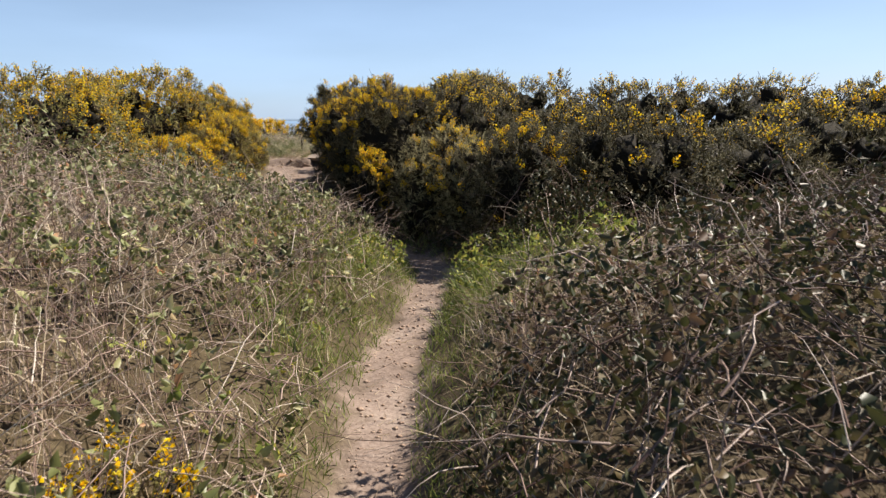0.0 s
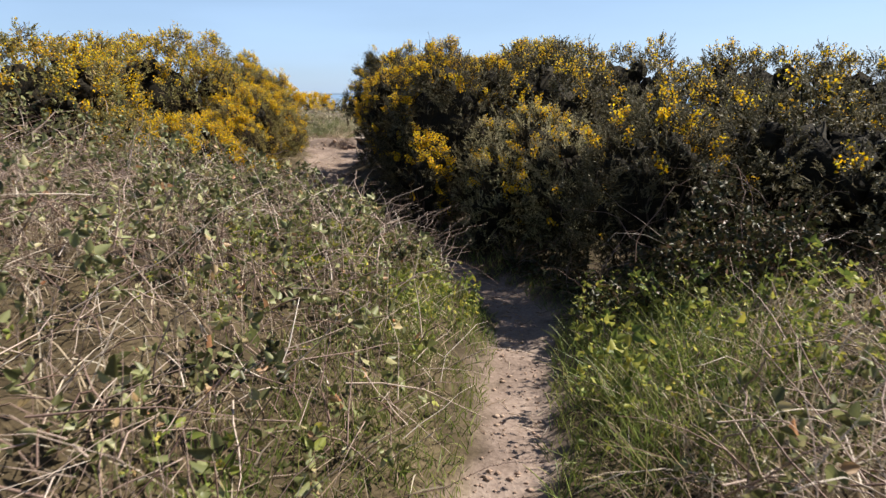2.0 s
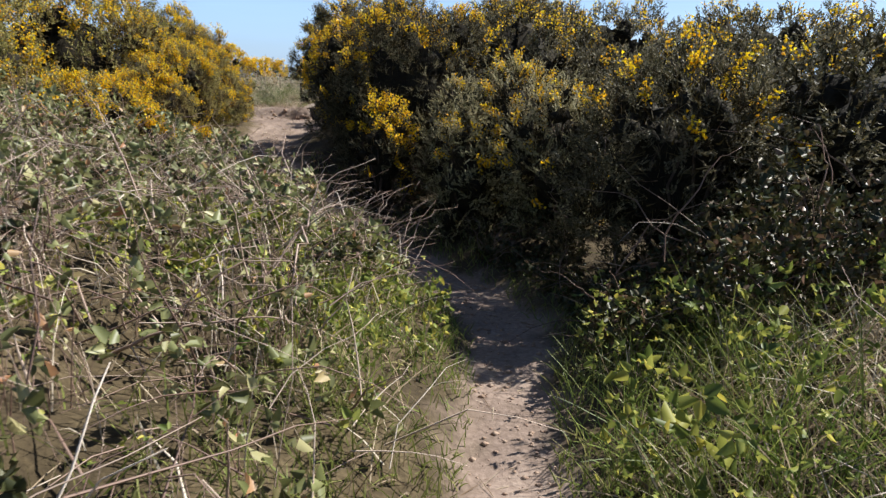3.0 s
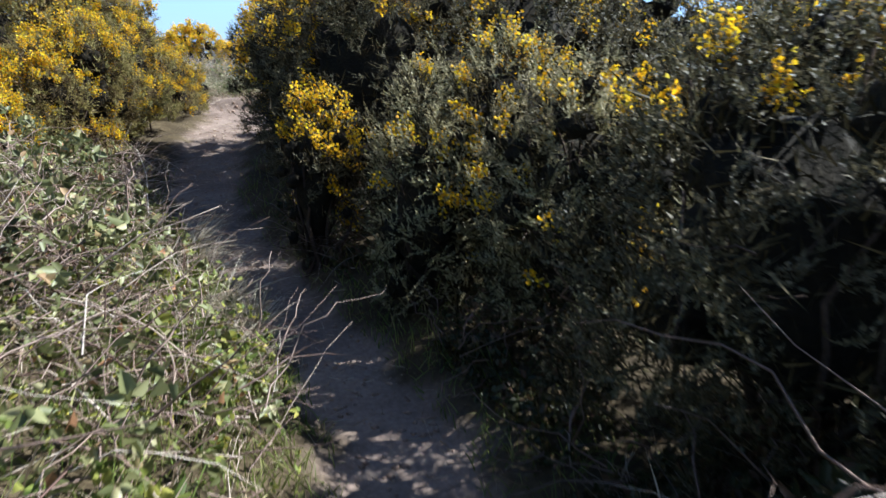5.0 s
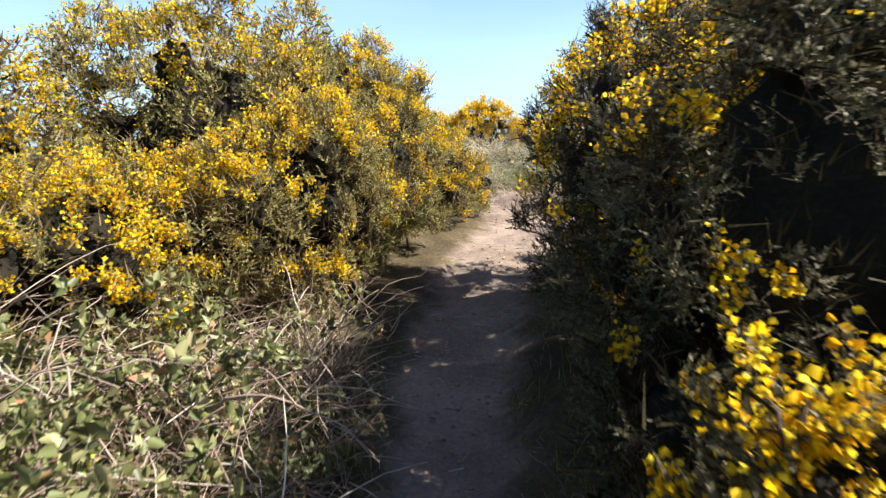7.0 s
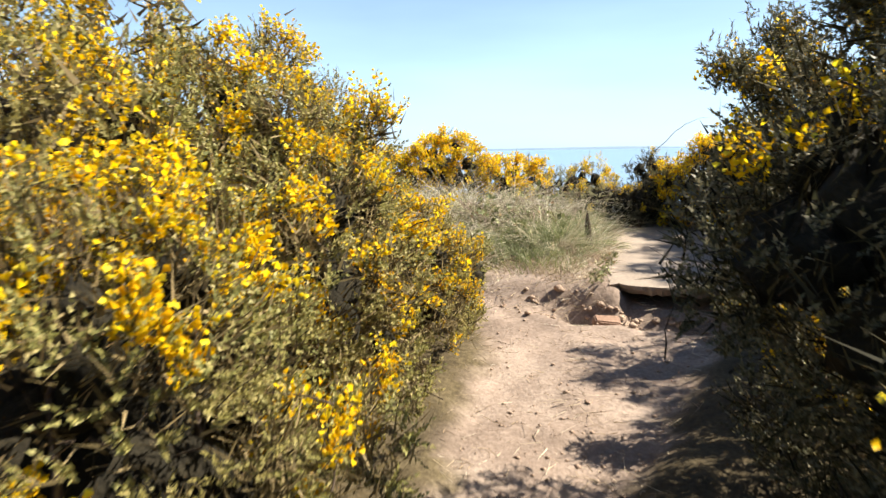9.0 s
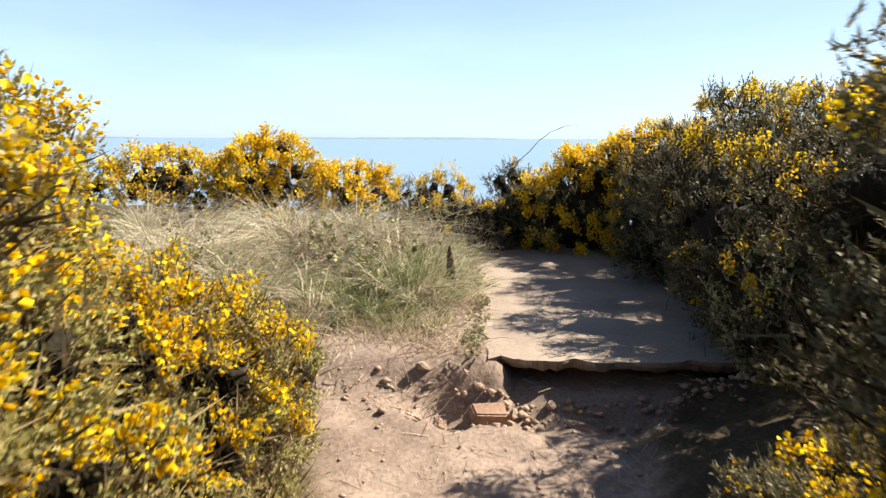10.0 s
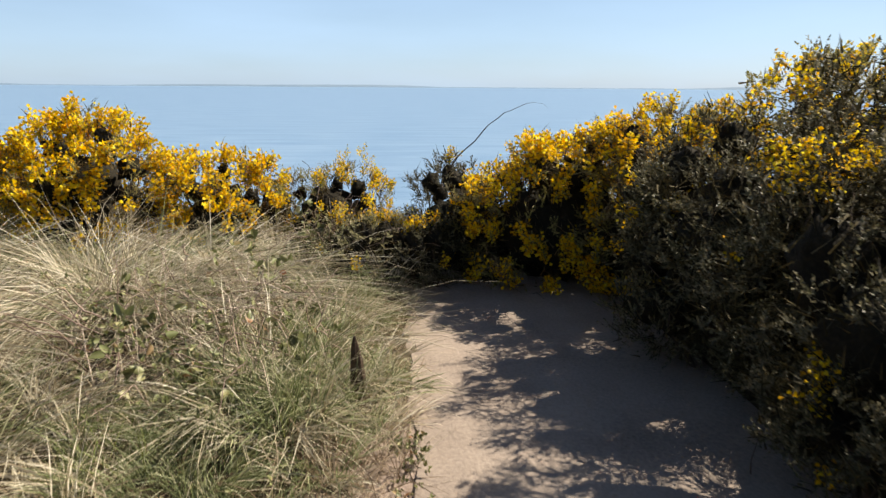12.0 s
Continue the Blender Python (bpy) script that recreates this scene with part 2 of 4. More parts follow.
def canes(p, way, length, thick, sag, rng, steps=7, kink=0.035):
    """Bramble canes and twigs: thin three-sided tubes that arch and taper, with uneven bends."""
    n = len(p)
    way = unit(way)
    side = unit(np.cross(way, np.array([0.03, 0.02, 1.0])))
    up = np.cross(side, way)
    rows = []
    jog = np.zeros((n, 3))
    for k in range(steps + 1):
        s = k / steps
        jog = jog + rng.normal(size=(n, 3)) * (length * kink)[:, None] * (k > 0)
        c = p + way * (length * s)[:, None] - np.array([0, 0, 1.0]) * (sag * length * s * s)[:, None] + jog
        w = thick * (1 - 0.75 * s)
        for a in (0.5, 2.6, 4.7):
            rows.append(c + (side * math.cos(a) + up * math.sin(a)) * w[:, None])
    v = np.stack(rows, 1).reshape(-1, 3)
    t = []
    for k in range(steps):
        for a in range(3):
            i, j = 3 * k + a, 3 * k + (a + 1) % 3
            t += [[i, j, j + 3], [i, j + 3, i + 3]]
    t.append([3 * steps, 3 * steps + 1, 3 * steps + 2])
    return v, fan(n, 3 * (steps + 1), t)


def leaves(p, way, size, rng, folded=0.25, blades_each=3):
    """Bramble leaves: leaflets folded along the midrib, three to a stalk."""
    n = len(p)
    way = unit(way)
    side = unit(np.cross(way, rng.normal(size=(n, 3))))
    up = np.cross(side, way)
    rows = []
    for a in (0.0, 1.15, -1.15)[:blades_each]:
        d = way * math.cos(a) + side * math.sin(a)
        e = -way * math.sin(a) + side * math.cos(a)
        s = size[:, None] * (1.0 if a == 0 else 0.8)
        root = p + d * s * 0.15
        wide, high = e * s * 0.34, up * s * folded
        rows += [root, p + d * s * 0.42 + wide * 0.92 + high, p + d * s * 0.82 + wide * 0.72 + high * 0.6, p + d * s * 1.18 - up * s * 0.14, p + d * s * 0.82 - wide * 0.72 + high * 0.6, p + d * s * 0.42 - wide * 0.92 + high]
    v = np.stack(rows, 1).reshape(-1, 3)
    t = []
    for k in range(blades_each):
        o = 6 * k
        t += [[o, o + 1, o + 2], [o, o + 2, o + 3], [o, o + 3, o + 4], [o, o + 4, o + 5]]
    return v, fan(n, 6 * blades_each, t)


def shoots(p, way, length, rng, spines=11, width=0.006, reach=0.021):
    """Gorse shoots: blunt bottle brushes of short stubby spines."""
    n = len(p)
    way = unit(way)
    side = unit(np.cross(way, rng.normal(size=(n, 3))))
    up = np.cross(side, way)
    rows = []
    for k in range(spines):
        a = 2.4 * k + rng.uniform(-0.5, 0.5, n)
        ring = side * np.cos(a)[:, None] + up * np.sin(a)[:, None]
        at = (k + 0.5) / spines
        base = p + way * (length * at)[:, None]
        tip = base + (way * (0.55 + 0.5 * at) + ring * (0.95 - 0.35 * at)) * (reach * rng.uniform(0.7, 1.3, n))[:, None]
        across = unit(np.cross(tip - base, ring + way * 0.3)) * width * 0.5
        rows += [base - across, base + across, tip]
    v = np.stack(rows, 1).reshape(-1, 3)
    return v, fan(n, 3 * spines, [[3 * k, 3 * k + 1, 3 * k + 2] for k in range(spines)])


def prickles(p, way, length, width, rng):
    """Single dead spines and twig ends, each a narrow wedge."""
    n = len(p)
    across = unit(np.cross(unit(way), rng.normal(size=(n, 3)))) * (width * 0.5)[:, None]
    v = np.stack([p - across, p + across, p + unit(way) * length[:, None]], 1).reshape(-1, 3)
    return v, fan(n, 3, [[0, 1, 2]])


def blossom(p, way, size, rng, heads=7):
    """Pea flowers clustered round a shoot: each a folded standard petal and a keel."""
    n = len(p)
    way = unit(way)
    side = unit(np.cross(way, rng.normal(size=(n, 3))))
    up = np.cross(side, way)
    rows = []
    for k in range(heads):
        a = 2.4 * k + rng.uniform(-0.4, 0.4, n)
        ring = side * np.cos(a)[:, None] + up * np.sin(a)[:, None]
        c = p + way * (size * (5.2 * k / heads - 3.2))[:, None] + ring * (size * 0.7)[:, None]
        d = unit(ring + way * 0.5 + rng.normal(size=(n, 3)) * 0.3)
        e = unit(np.cross(d, way + 0.01))
        f = np.cross(e, d)
        s = (size * rng.uniform(0.75, 1.2, n))[:, None]
        rows += [c, c + d * s * 0.8 + e * s * 0.6 + f * s * 0.2, c + d * s * 1.1 + f * s * 0.5, c + d * s * 0.8 - e * s * 0.6 + f * s * 0.2, c + d * s * 1.15 - f * s * 0.4]
    v = np.stack(rows, 1).reshape(-1, 3)
    t = []
    for k in range(heads):
        o = 5 * k
        t += [[o, o + 1, o + 2], [o, o + 2, o + 3], [o, o + 4, o + 1]]
    return v, fan(n, 5 * heads, t)


# ---- lie of the land ----
PATH_Y = [-4, 0, 2.5, 3.6, 4.5, 5.2, 6.1, 6.9, 7.6, 8.6, 9.5, 10.3, 11.3, 12.0, 13.0, 13.9, 14.35, 14.9, 17.0]
PATH_X = [-0.6, -0.42, -0.31, -0.28, -0.15, -0.05, 0.06, -0.12, -0.44, -1.13, -1.68, -2.1, -2.42, -2.56, -2.52, -2.62, -2.42, -2.02, -2.05]
PATH_Z = [0, 0, 0, 0, -0.02, -0.04, -0.10, -0.17, -0.22, -0.17, -0.12, -0.06, 0.09, 0.20, 0.30, 0.36, 0.47, 0.515, 0.55]
PATH_W = [0.13, 0.13, 0.13, 0.14, 0.14, 0.14, 0.17, 0.18, 0.18, 0.20, 0.22, 0.25, 0.27, 0.34, 0.50, 0.78, 0.98, 0.76, 0.76]


def smooth(a, b, v):
    s = np.clip((v - a) / (b - a), 0, 1)
    return s * s * (3 - 2 * s)


def beside(x, y):
    """How far a place lies to the left and to the right of the path's edges."""
    px, pw = np.interp(y, PATH_Y, PATH_X), np.interp(y, PATH_Y, PATH_W)
    slant = np.interp(y, [5.5, 7, 9.5, 12], [1.0, 0.83, 0.87, 1.0])
    d = (x - px) * slant
    return np.maximum(-d - pw, 0), np.maximum(d - pw, 0), np.abs(d) - pw


def land(x, y):
    """Height of the ground."""
    left, right, _ = beside(x, y)
    z = np.interp(y, PATH_Y, PATH_Z)
    rise_l = np.interp(y, [8, 10, 13, 14], [1.3, 0.9, 0.5, 0.22])
    rise_r = np.interp(y, [2.4, 3.4, 4.6, 6.5, 7.5, 12, 14], [1.0, 0.75, 0.42, 0.3, 0.45, 0.45, 0.3])
    z = z + rise_l * (1 - np.exp(-0.3 * left)) + rise_r * (1 - np.exp(-0.5 * right))
    z = z + 0.035 * smooth(0, 0.12, left + right)
    near = np.exp(-((x + 1.5) ** 2) / 120)
    z = z + near * 0.055 * smooth(0.35, 1.0, left) * (1 - smooth(12, 13, y)) * wobble(x, y, 0.75, 5) + near * 0.012 * wobble(x, y, 0.5, 3) + 0.05 * smooth(0.3, 1.2, left + right) * wobble(x, y, 1.4, 4)
    z = z - 0.17 * np.exp(-(((x + 2.72) / 0.20) ** 2 + ((y - 13.93) / 0.13) ** 2)) - 0.17 * np.exp(-(((x + 1.95) / 0.62) ** 4 + ((y - 13.98) / 0.17) ** 2))
    z = z + 0.014 * smooth(13.2, 13.7, y) * (1 - smooth(14.3, 14.6, y)) * (wobble(x, y, 0.22, 11) + 0.6 * wobble(x, y, 0.1, 12)) * (np.abs(x + 2.6) < 1.4)
    z = z + 0.009 * smooth(10.5, 11.2, y) * (1 - smooth(13.9, 14.1, y)) * (np.abs(x + 2.6) < 1.4) * (wobble(x, y, 0.3, 14) + 0.7 * wobble(x, y, 0.14, 15))
    rim = -2.53 - 0.0625 * (y - 14.1)
    z = z - 0.09 * smooth(rim + 0.01, rim + 0.08, x) * smooth(14.12, 14.3, y) * (1 - smooth(-1.2, -1.0, x)) * (1 - smooth(17.2, 17.5, y))
    level = 0.508 + 0.018 * (y - 14.1) + 0.01 * wobble(x, y, 0.2, 13)
    verge = smooth(rim + 0.12, rim + 0.06, x) * smooth(-3.7, -3.1, x) * smooth(14.02, 14.16, y) * (1 - smooth(17.0, 17.4, y))
    z = z + np.clip(level - z, 0, 1) * verge
    edge = 19.0 + 0.5 * wobble(x, x * 0, 5.0, 9)
    return z - 13.5 * smooth(edge, edge + 22, y) - 0.12 * smooth(17.2, 19, y)


def spaced(fine_from, fine_to, step, low, high, growth=1.16):
    mid = list(np.arange(fine_from, fine_to + step / 2, step))
    for sign, end, seq in ((1, high, mid), (-1, low, mid)):
        at, s = (mid[-1] if sign > 0 else mid[0]), step
        more = []
        while (at < end) if sign > 0 else (at > end):
            s *= growth
            at += sign * s
            more.append(at)
        mid = mid + more if sign > 0 else more[::-1] + mid
    return np.array(mid)


def build_ground():
    gx, gy = spaced(-4.0, 1.2, 0.055, -2500, 2500), spaced(1.0, 15.5, 0.06, -2500, 45)
    x, y = np.meshgrid(gx, gy)
    z = land(x, y)
    far = smooth(30, 300, np.abs(x) + np.maximum(-y, 0))
    z = z * (1 - far * (y < 19))
    v = np.stack([x, y, z], -1).reshape(-1, 3)
    nx, ny = len(gx), len(gy)
    i = (np.arange(ny - 1)[:, None] * nx + np.arange(nx - 1)[None]).ravel()
    t = np.concatenate([np.stack([i, i + 1, i + nx + 1], 1), np.stack([i, i + nx + 1, i + nx], 1)])
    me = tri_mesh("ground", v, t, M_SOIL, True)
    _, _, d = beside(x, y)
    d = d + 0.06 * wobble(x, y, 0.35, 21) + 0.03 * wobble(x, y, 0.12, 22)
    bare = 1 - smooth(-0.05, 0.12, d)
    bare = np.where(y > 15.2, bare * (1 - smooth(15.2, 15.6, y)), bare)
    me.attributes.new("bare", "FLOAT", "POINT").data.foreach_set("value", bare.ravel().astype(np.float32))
    tagged(new("ground", me), "bare trodden sandy soil path between banks of brown plant litter", "ground", kind="structure")


build_ground()


def build_sea():
    gx, gy = spaced(-40, 40, 20, -4400, 4400), spaced(30, 90, 20, 25, 4300)
    x, y = np.meshgrid(gx, gy)
    v = np.stack([x, y, x * 0 - 10.0], -1).reshape(-1, 3)
    nx, ny = len(gx), len(gy)
    i = (np.arange(ny - 1)[:, None] * nx + np.arange(nx - 1)[None]).ravel()
    t = np.concatenate([np.stack([i, i + 1, i + nx + 1], 1), np.stack([i, i + nx + 1, i + nx], 1)])
    tagged(new("water", tri_mesh("water", v, t, sea_material())), "calm pale blue sea reaching the horizon", "sea", kind="structure")
    # low far shore along the horizon
    xs = np.linspace(-3800, 3000, 160)
    h = 4 + 10 * np.clip(wobble(xs, xs * 0, 1500, 5) + 0.35, 0, 1) + 1.2 * wobble(xs, xs * 0, 160, 6)
    a = np.stack([xs, xs * 0 + 4050, xs * 0 - 10.5], 1)
    b = np.stack([xs, xs * 0 + 4120, np.maximum(h, 0.5) - 10], 1)
    c = np.stack([xs, xs * 0 + 4290, xs * 0 - 10.5], 1)
    n = len(xs)
    i = np.arange(n - 1)
    tris = np.concatenate([np.stack([o + i, o + i + 1, o + i + n + 1], 1) for o in (0, n)] + [np.stack([o + i, o + i + n + 1, o + i + n], 1) for o in (0, n)])
    tagged(new("backdrop", tri_mesh("backdrop", np.concatenate([a, b, c]), tris, M_COAST)), "low hazy far shore on the horizon", "coast", kind="structure")


build_sea()


# ---- concrete slab, rubble, post ----
def slab():
    """Broken-edged slab of an aged concrete walkway, its front edge ragged."""
    rng = np.random.default_rng(31)
    bm = bmesh.new()
    n = 46
    chips = [(rng.uniform(0, n), rng.uniform(0.8, 2.2), rng.uniform(0.015, 0.05)) for _ in range(7)]

    def broken(k):
        return 0.012 * math.sin(k * 0.23) + sum(d * math.exp(-(((k - c) / w) ** 2)) for c, w, d in chips) + rng.uniform(-0.005, 0.005)

    front = [(-2.53 + 1.45 * k / n, 14.10 + 0.13 * k / n + broken(k)) for k in range(n + 1)]
    right = [(-1.08 - 0.05 * k, 14.23 + 0.62 * k) for k in range(1, 6)]
    left = [(-2.75 + 0.20 * k / 32 + 0.02 * math.sin(k * 0.9) + rng.uniform(-0.018, 0.018), 17.35 - 3.2 * k / 32) for k in range(0, 32)]
    loop = front + right + left

    def ring(z, back, rough):
        return [bm.verts.new((x, y + (back if k <= n else 0) + rng.uniform(-rough, rough), z + 0.018 * (y - 14.1) + rng.uniform(-0.5, 0.5) * rough)) for k, (x, y) in enumerate(loop)]

    top, mid, low = ring(0.515, 0.0, 0.002), ring(0.492, 0.008, 0.012), ring(0.445, 0.06, 0.016)
    bm.faces.new(top)
    for a, b in ((top, mid), (mid, low)):
        for k in range(len(loop)):
            j = (k + 1) % len(loop)
            bm.faces.new((a[k], b[k], b[j], a[j]))
    bm.faces.new(low[::-1])
    bmesh.ops.recalc_face_normals(bm, faces=bm.faces)
    me = bpy.data.meshes.new("concrete_slab")
    bm.to_mesh(me)
    bm.free()
    me.materials.append(M_CONCRETE)
    tagged(new("concrete_slab", me), "worn pale concrete walkway slab with a broken front edge", "slab")


slab()


def rubble():
    rng = np.random.default_rng(8)

    def stone_mesh(seed, size):
        r = np.random.default_rng(seed)
        bm = bmesh.new()
        bmesh.ops.create_icosphere(bm, subdivisions=2, radius=1)
        cuts = [(unit(r.normal(size=3)), r.uniform(0.55, 0.9)) for _ in range(9)]
        for v in bm.verts:
            c = np.array(v.co)
            for d, at in cuts:
                over = c @ d - at
                if over > 0:
                    c = c - d * over
            v.co = c * size * np.array([1.25, 0.9, 0.7]) + r.normal(size=3) * 0.02 * size
        me = bpy.data.meshes.new("stone")
        bm.to_mesh(me)
        bm.free()
        me.materials.append(M_STONE)
        return me

    kinds = [stone_mesh(40 + k, 1.0) for k in range(5)]
    spots = [(x + 0.09, y, r) for x, y, r in [(-2.86, 13.98, 0.05), (-2.74, 13.90, 0.035), (-2.48, 14.02, 0.06), (-2.36, 13.95, 0.03), (-2.55, 13.86, 0.025), (-2.20, 14.03, 0.045), (-3.0, 13.93, 0.035),
             (-2.30, 14.08, 0.05), (-2.66, 14.07, 0.055), (-2.05, 14.02, 0.04), (-2.95, 14.1, 0.05), (-2.42, 13.75, 0.02)]]
    for k, (x, y, s) in enumerate(spots):
        ob = new("stone", kinds[k % 5])
        s *= rng.uniform(0.5, 0.8)
        ob.matrix_world = pose(x, y, float(land(x, y)) + 0.3 * s, rng.uniform(-20, 20), rng.uniform(-20, 20), rng.uniform(0, 360)) @ Matrix.Scale(s, 4)
        tagged(ob, "broken piece of stone on the washed-out soil", "stone", "rubble by the slab")
    for x, y, tilt, turn in ((-2.52, 13.98, 14, 20), (-2.03, 13.95, -8, -35)):
        bm = bmesh.new()
        bmesh.ops.create_cube(bm, size=1)
        for v in bm.verts:
            v.co = Vector((v.co.x * 0.17, v.co.y * 0.10, v.co.z * 0.065)) + Vector(rng.uniform(-0.006, 0.006, 3))
        bmesh.ops.bevel(bm, geom=bm.edges[:], offset=0.008, segments=2, affect="EDGES")
        me = bpy.data.meshes.new("brick")
        bm.to_mesh(me)
        bm.free()
        me.materials.append(M_CLAY)
        ob = new("loose_brick", me)
        ob.matrix_world = pose(x, y, float(land(x, y)) + 0.03, tilt, 5, turn)
        tagged(ob, "broken reddish clay brick lying in the washed-out hole", "brick", "rubble by the slab")


rubble()


def clods():
    """Crumbled soil and small broken concrete under the slab's ragged edge and round the hole."""
    rng = np.random.default_rng(33)
    n = 420
    front = rng.random(n) < 0.6
    x = np.where(front, rng.uniform(-2.55, -1.15, n), -2.66 + 0.34 * rng.normal(size=n))
    y = np.where(front, 14.06 + 0.09 * (x + 2.53) - np.abs(rng.normal(size=n)) * 0.06, 13.93 + 0.10 * rng.normal(size=n))
    r = 0.006 + 0.024 * rng.random(n) ** 3
    ball = np.array([[1, 0, 0], [0.3, 0.9, 0], [-0.8, 0.6, 0], [-0.8, -0.6, 0], [0.3, -0.9, 0], [0, 0, 1], [0, 0, -1]], float)
    v = ball[None] * rng.uniform(0.65, 1.25, (n, 7, 1)) * r[:, None, None] * [1.2, 1.0, 0.8] + np.stack([x, y, land(x, y) + r * 0.35], 1)[:, None]
    t = fan(n, 7, [[k, (k + 1) % 5, 5] for k in range(5)] + [[(k + 1) % 5, k, 6] for k in range(5)])
    stuff("soil_clods", (v.reshape(-1, 3), t), M_STONE, "crumbled soil and broken concrete under the slab edge", "clods")


clods()


def stake():
    bm = bmesh.new()
    rng = np.random.default_rng(3)
    rings = [(-0.06, 0.05), (0.10, 0.044), (0.22, 0.034), (0.31, 0.028), (0.37, 0.016), (0.41, 0.004)]
    base = Vector((-2.83, 15.38, 0.47))
    last = None
    for h, r in rings:
        ring = [bm.verts.new(base + Vector((r * 0.9 * math.cos(a * math.pi / 4) - 0.06 * h, r * 0.55 * math.sin(a * math.pi / 4), h)) + Vector(rng.uniform(-0.002, 0.002, 3))) for a in range(8)]
        if last:
            for a in range(8):
                bm.faces.new((last[a], last[(a + 1) % 8], ring[(a + 1) % 8], ring[a]))
        else:
            bm.faces.new(ring[::-1])
        last = ring
    bm.faces.new(last)
    me = bpy.data.meshes.new("wooden_stake")
    bm.to_mesh(me)
    bm.free()
    me.materials.append(M_POST)
    tagged(new("wooden_stake", me), "short dark rotten wooden stake standing in the grass beside the slab", "post")


stake()


# ---- gorse ----
def gorse(x, y, rx, ry, top, seed, flowers=0.4, dens=520, size=1.0, shade_tint=False, base=None, low=0.1, label="", sprigs=0.06, bloom=1.0, square=2.0, pale=False, crown=0.0):
    """One gorse bush: lobes of spiny shoots over near-black inner shells on woody stems, with blossom towards its sunny
    tips.
    size: 1 for bushes close to the path; more for coarser shoots farther off. square: 2 for a round outline, more for a
    boxy one."""
    rng = np.random.default_rng(1000 + seed)
    z0 = float(land(np.array(x), np.array(y))) if base is None else base
    h = top - z0
    mean = min((rx + ry) / 2, h * 0.75)
    mid = np.array([x, y, z0 + h * 0.45])
    lobes = [(mid, np.array([rx * 0.74, ry * 0.74, h * 0.44]))]
    for count, small, large, sunk in ((16, 0.26, 0.42, 0.9), (26, 0.12, 0.22, 0.55)):
        for k in range(count):
            a, e = 2.4 * k + rng.uniform(-0.5, 0.5), math.asin(rng.uniform(-0.75, 1.0))
            d = np.array([math.cos(a) * math.cos(e), math.sin(a) * math.cos(e), math.sin(e)])
            d = d / (np.abs(d) ** square).sum() ** (1 / square)
            r = rng.uniform(small, large) * mean
            c = mid + d * np.maximum(np.array([rx, ry, h * 0.55]) - r * sunk, 0.02) * rng.uniform(0.74, 1.08)
            c[2] = min(c[2], top - r)
            lobes.append((c, np.array([r, r, r * rng.uniform(0.85, 1.15)])))
    pts, nrm = [], []
    for k, (c, r) in enumerate(lobes):
        n = int(4 * math.pi * (np.prod(r) ** (2 / 3)) * dens / 7.2)
        d = unit(rng.normal(size=(n, 3)))
        q = c + d * r * (1 + 0.13 * wobble(d[:, 0] * 3 + k, d[:, 1] * 3 + d[:, 2] * 2, 1.0, seed + k))[:, None]
        keep = q[:, 2] > land(q[:, 0], q[:, 1]) + low
        for m, (c2, r2) in enumerate(lobes):
            if m != k:
                keep &= (((q - c2) / r2) ** 2).sum(1) > 0.86
        _, _, dd = beside(q[:, 0], q[:, 1])
        keep &= (dd > 0.0) | (q[:, 2] > 2.1) | (q[:, 1] > 14.1)
        pts.append(q[keep])
        nrm.append(unit(d / r)[keep])
    p, nr = np.concatenate(pts), np.concatenate(nrm)
    # shoots stand in tufts on a common twig
    tall = rng.random(len(p)) < sprigs * (0.4 + np.clip(nr[:, 2], 0, 1))
    reach = rng.uniform(0.8, 1.25, len(p)) * np.where(tall, rng.uniform(1.2, 1.7, len(p)), 1.0)
    axis = unit(nr * 0.7 + np.array([0, 0, 0.6]) + rng.normal(size=p.shape) * 0.28)
    tuft = np.repeat(np.arange(len(p)), 5 if size <= 1.05 else 4)
    q, nr, axis = p[tuft], nr[tuft], axis[tuft]
    length = rng.uniform(0.045, 0.09, len(q)) * size * reach[tuft]
    way = unit(axis + rng.normal(size=q.shape) * 0.42)
    p0 = q - axis * (0.065 * size) + axis * (rng.uniform(0, 0.05, len(q)) * size * reach[tuft])[:, None]
    p = q
    ob = thing("gorse_bush", (x, y, z0), label or "dense spiny dark olive gorse bush with yellow blossom on sandy ground", "gorse bush", "gorse bushes along the path")
    near = size <= 1.05
    # spine colour carries shade on the dark bushes, sunlight on the pale ones
    part("foliage", shoots(p0, way, length, rng, 11 if near else 8, (0.0092 if near else 0.0120) * size, (0.0120 if near else 0.0170) * size), M_GORSE_PALE if pale else M_GORSE_SHADED if shade_tint else M_GORSE, ob, "dense spiny olive-green shoots", kind="stuff")
    # dead spines and twig ends behind the green shoots, darkened like shaded gaps
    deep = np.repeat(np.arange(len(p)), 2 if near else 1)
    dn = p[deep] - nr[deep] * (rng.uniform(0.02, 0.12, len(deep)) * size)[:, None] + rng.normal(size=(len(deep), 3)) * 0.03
    part("dead_growth", prickles(dn, axis[deep] + rng.normal(size=dn.shape) * 0.6, rng.uniform(0.05, 0.10, len(deep)) * size, rng.uniform(0.005, 0.009, len(deep)) * (1.0 if near else 2.0), rng), M_DEAD_SHADED if shade_tint else M_DEAD_TAN, ob,
         "dead spines coloured for the shaded gaps behind the green shoots", kind="stuff")
    # blossom in patches, more of it near the top and on the sunny side
    crown = crown or (1.4 if shade_tint and not pale else 0.6)
    sunny = 0.5 * nr[:, 2] + 0.3 * (nr @ np.array(to_sun)) + crown * ((p[:, 2] - z0) / h - 0.75)
    luck = rng.normal(size=tuft.max() + 1)[tuft]
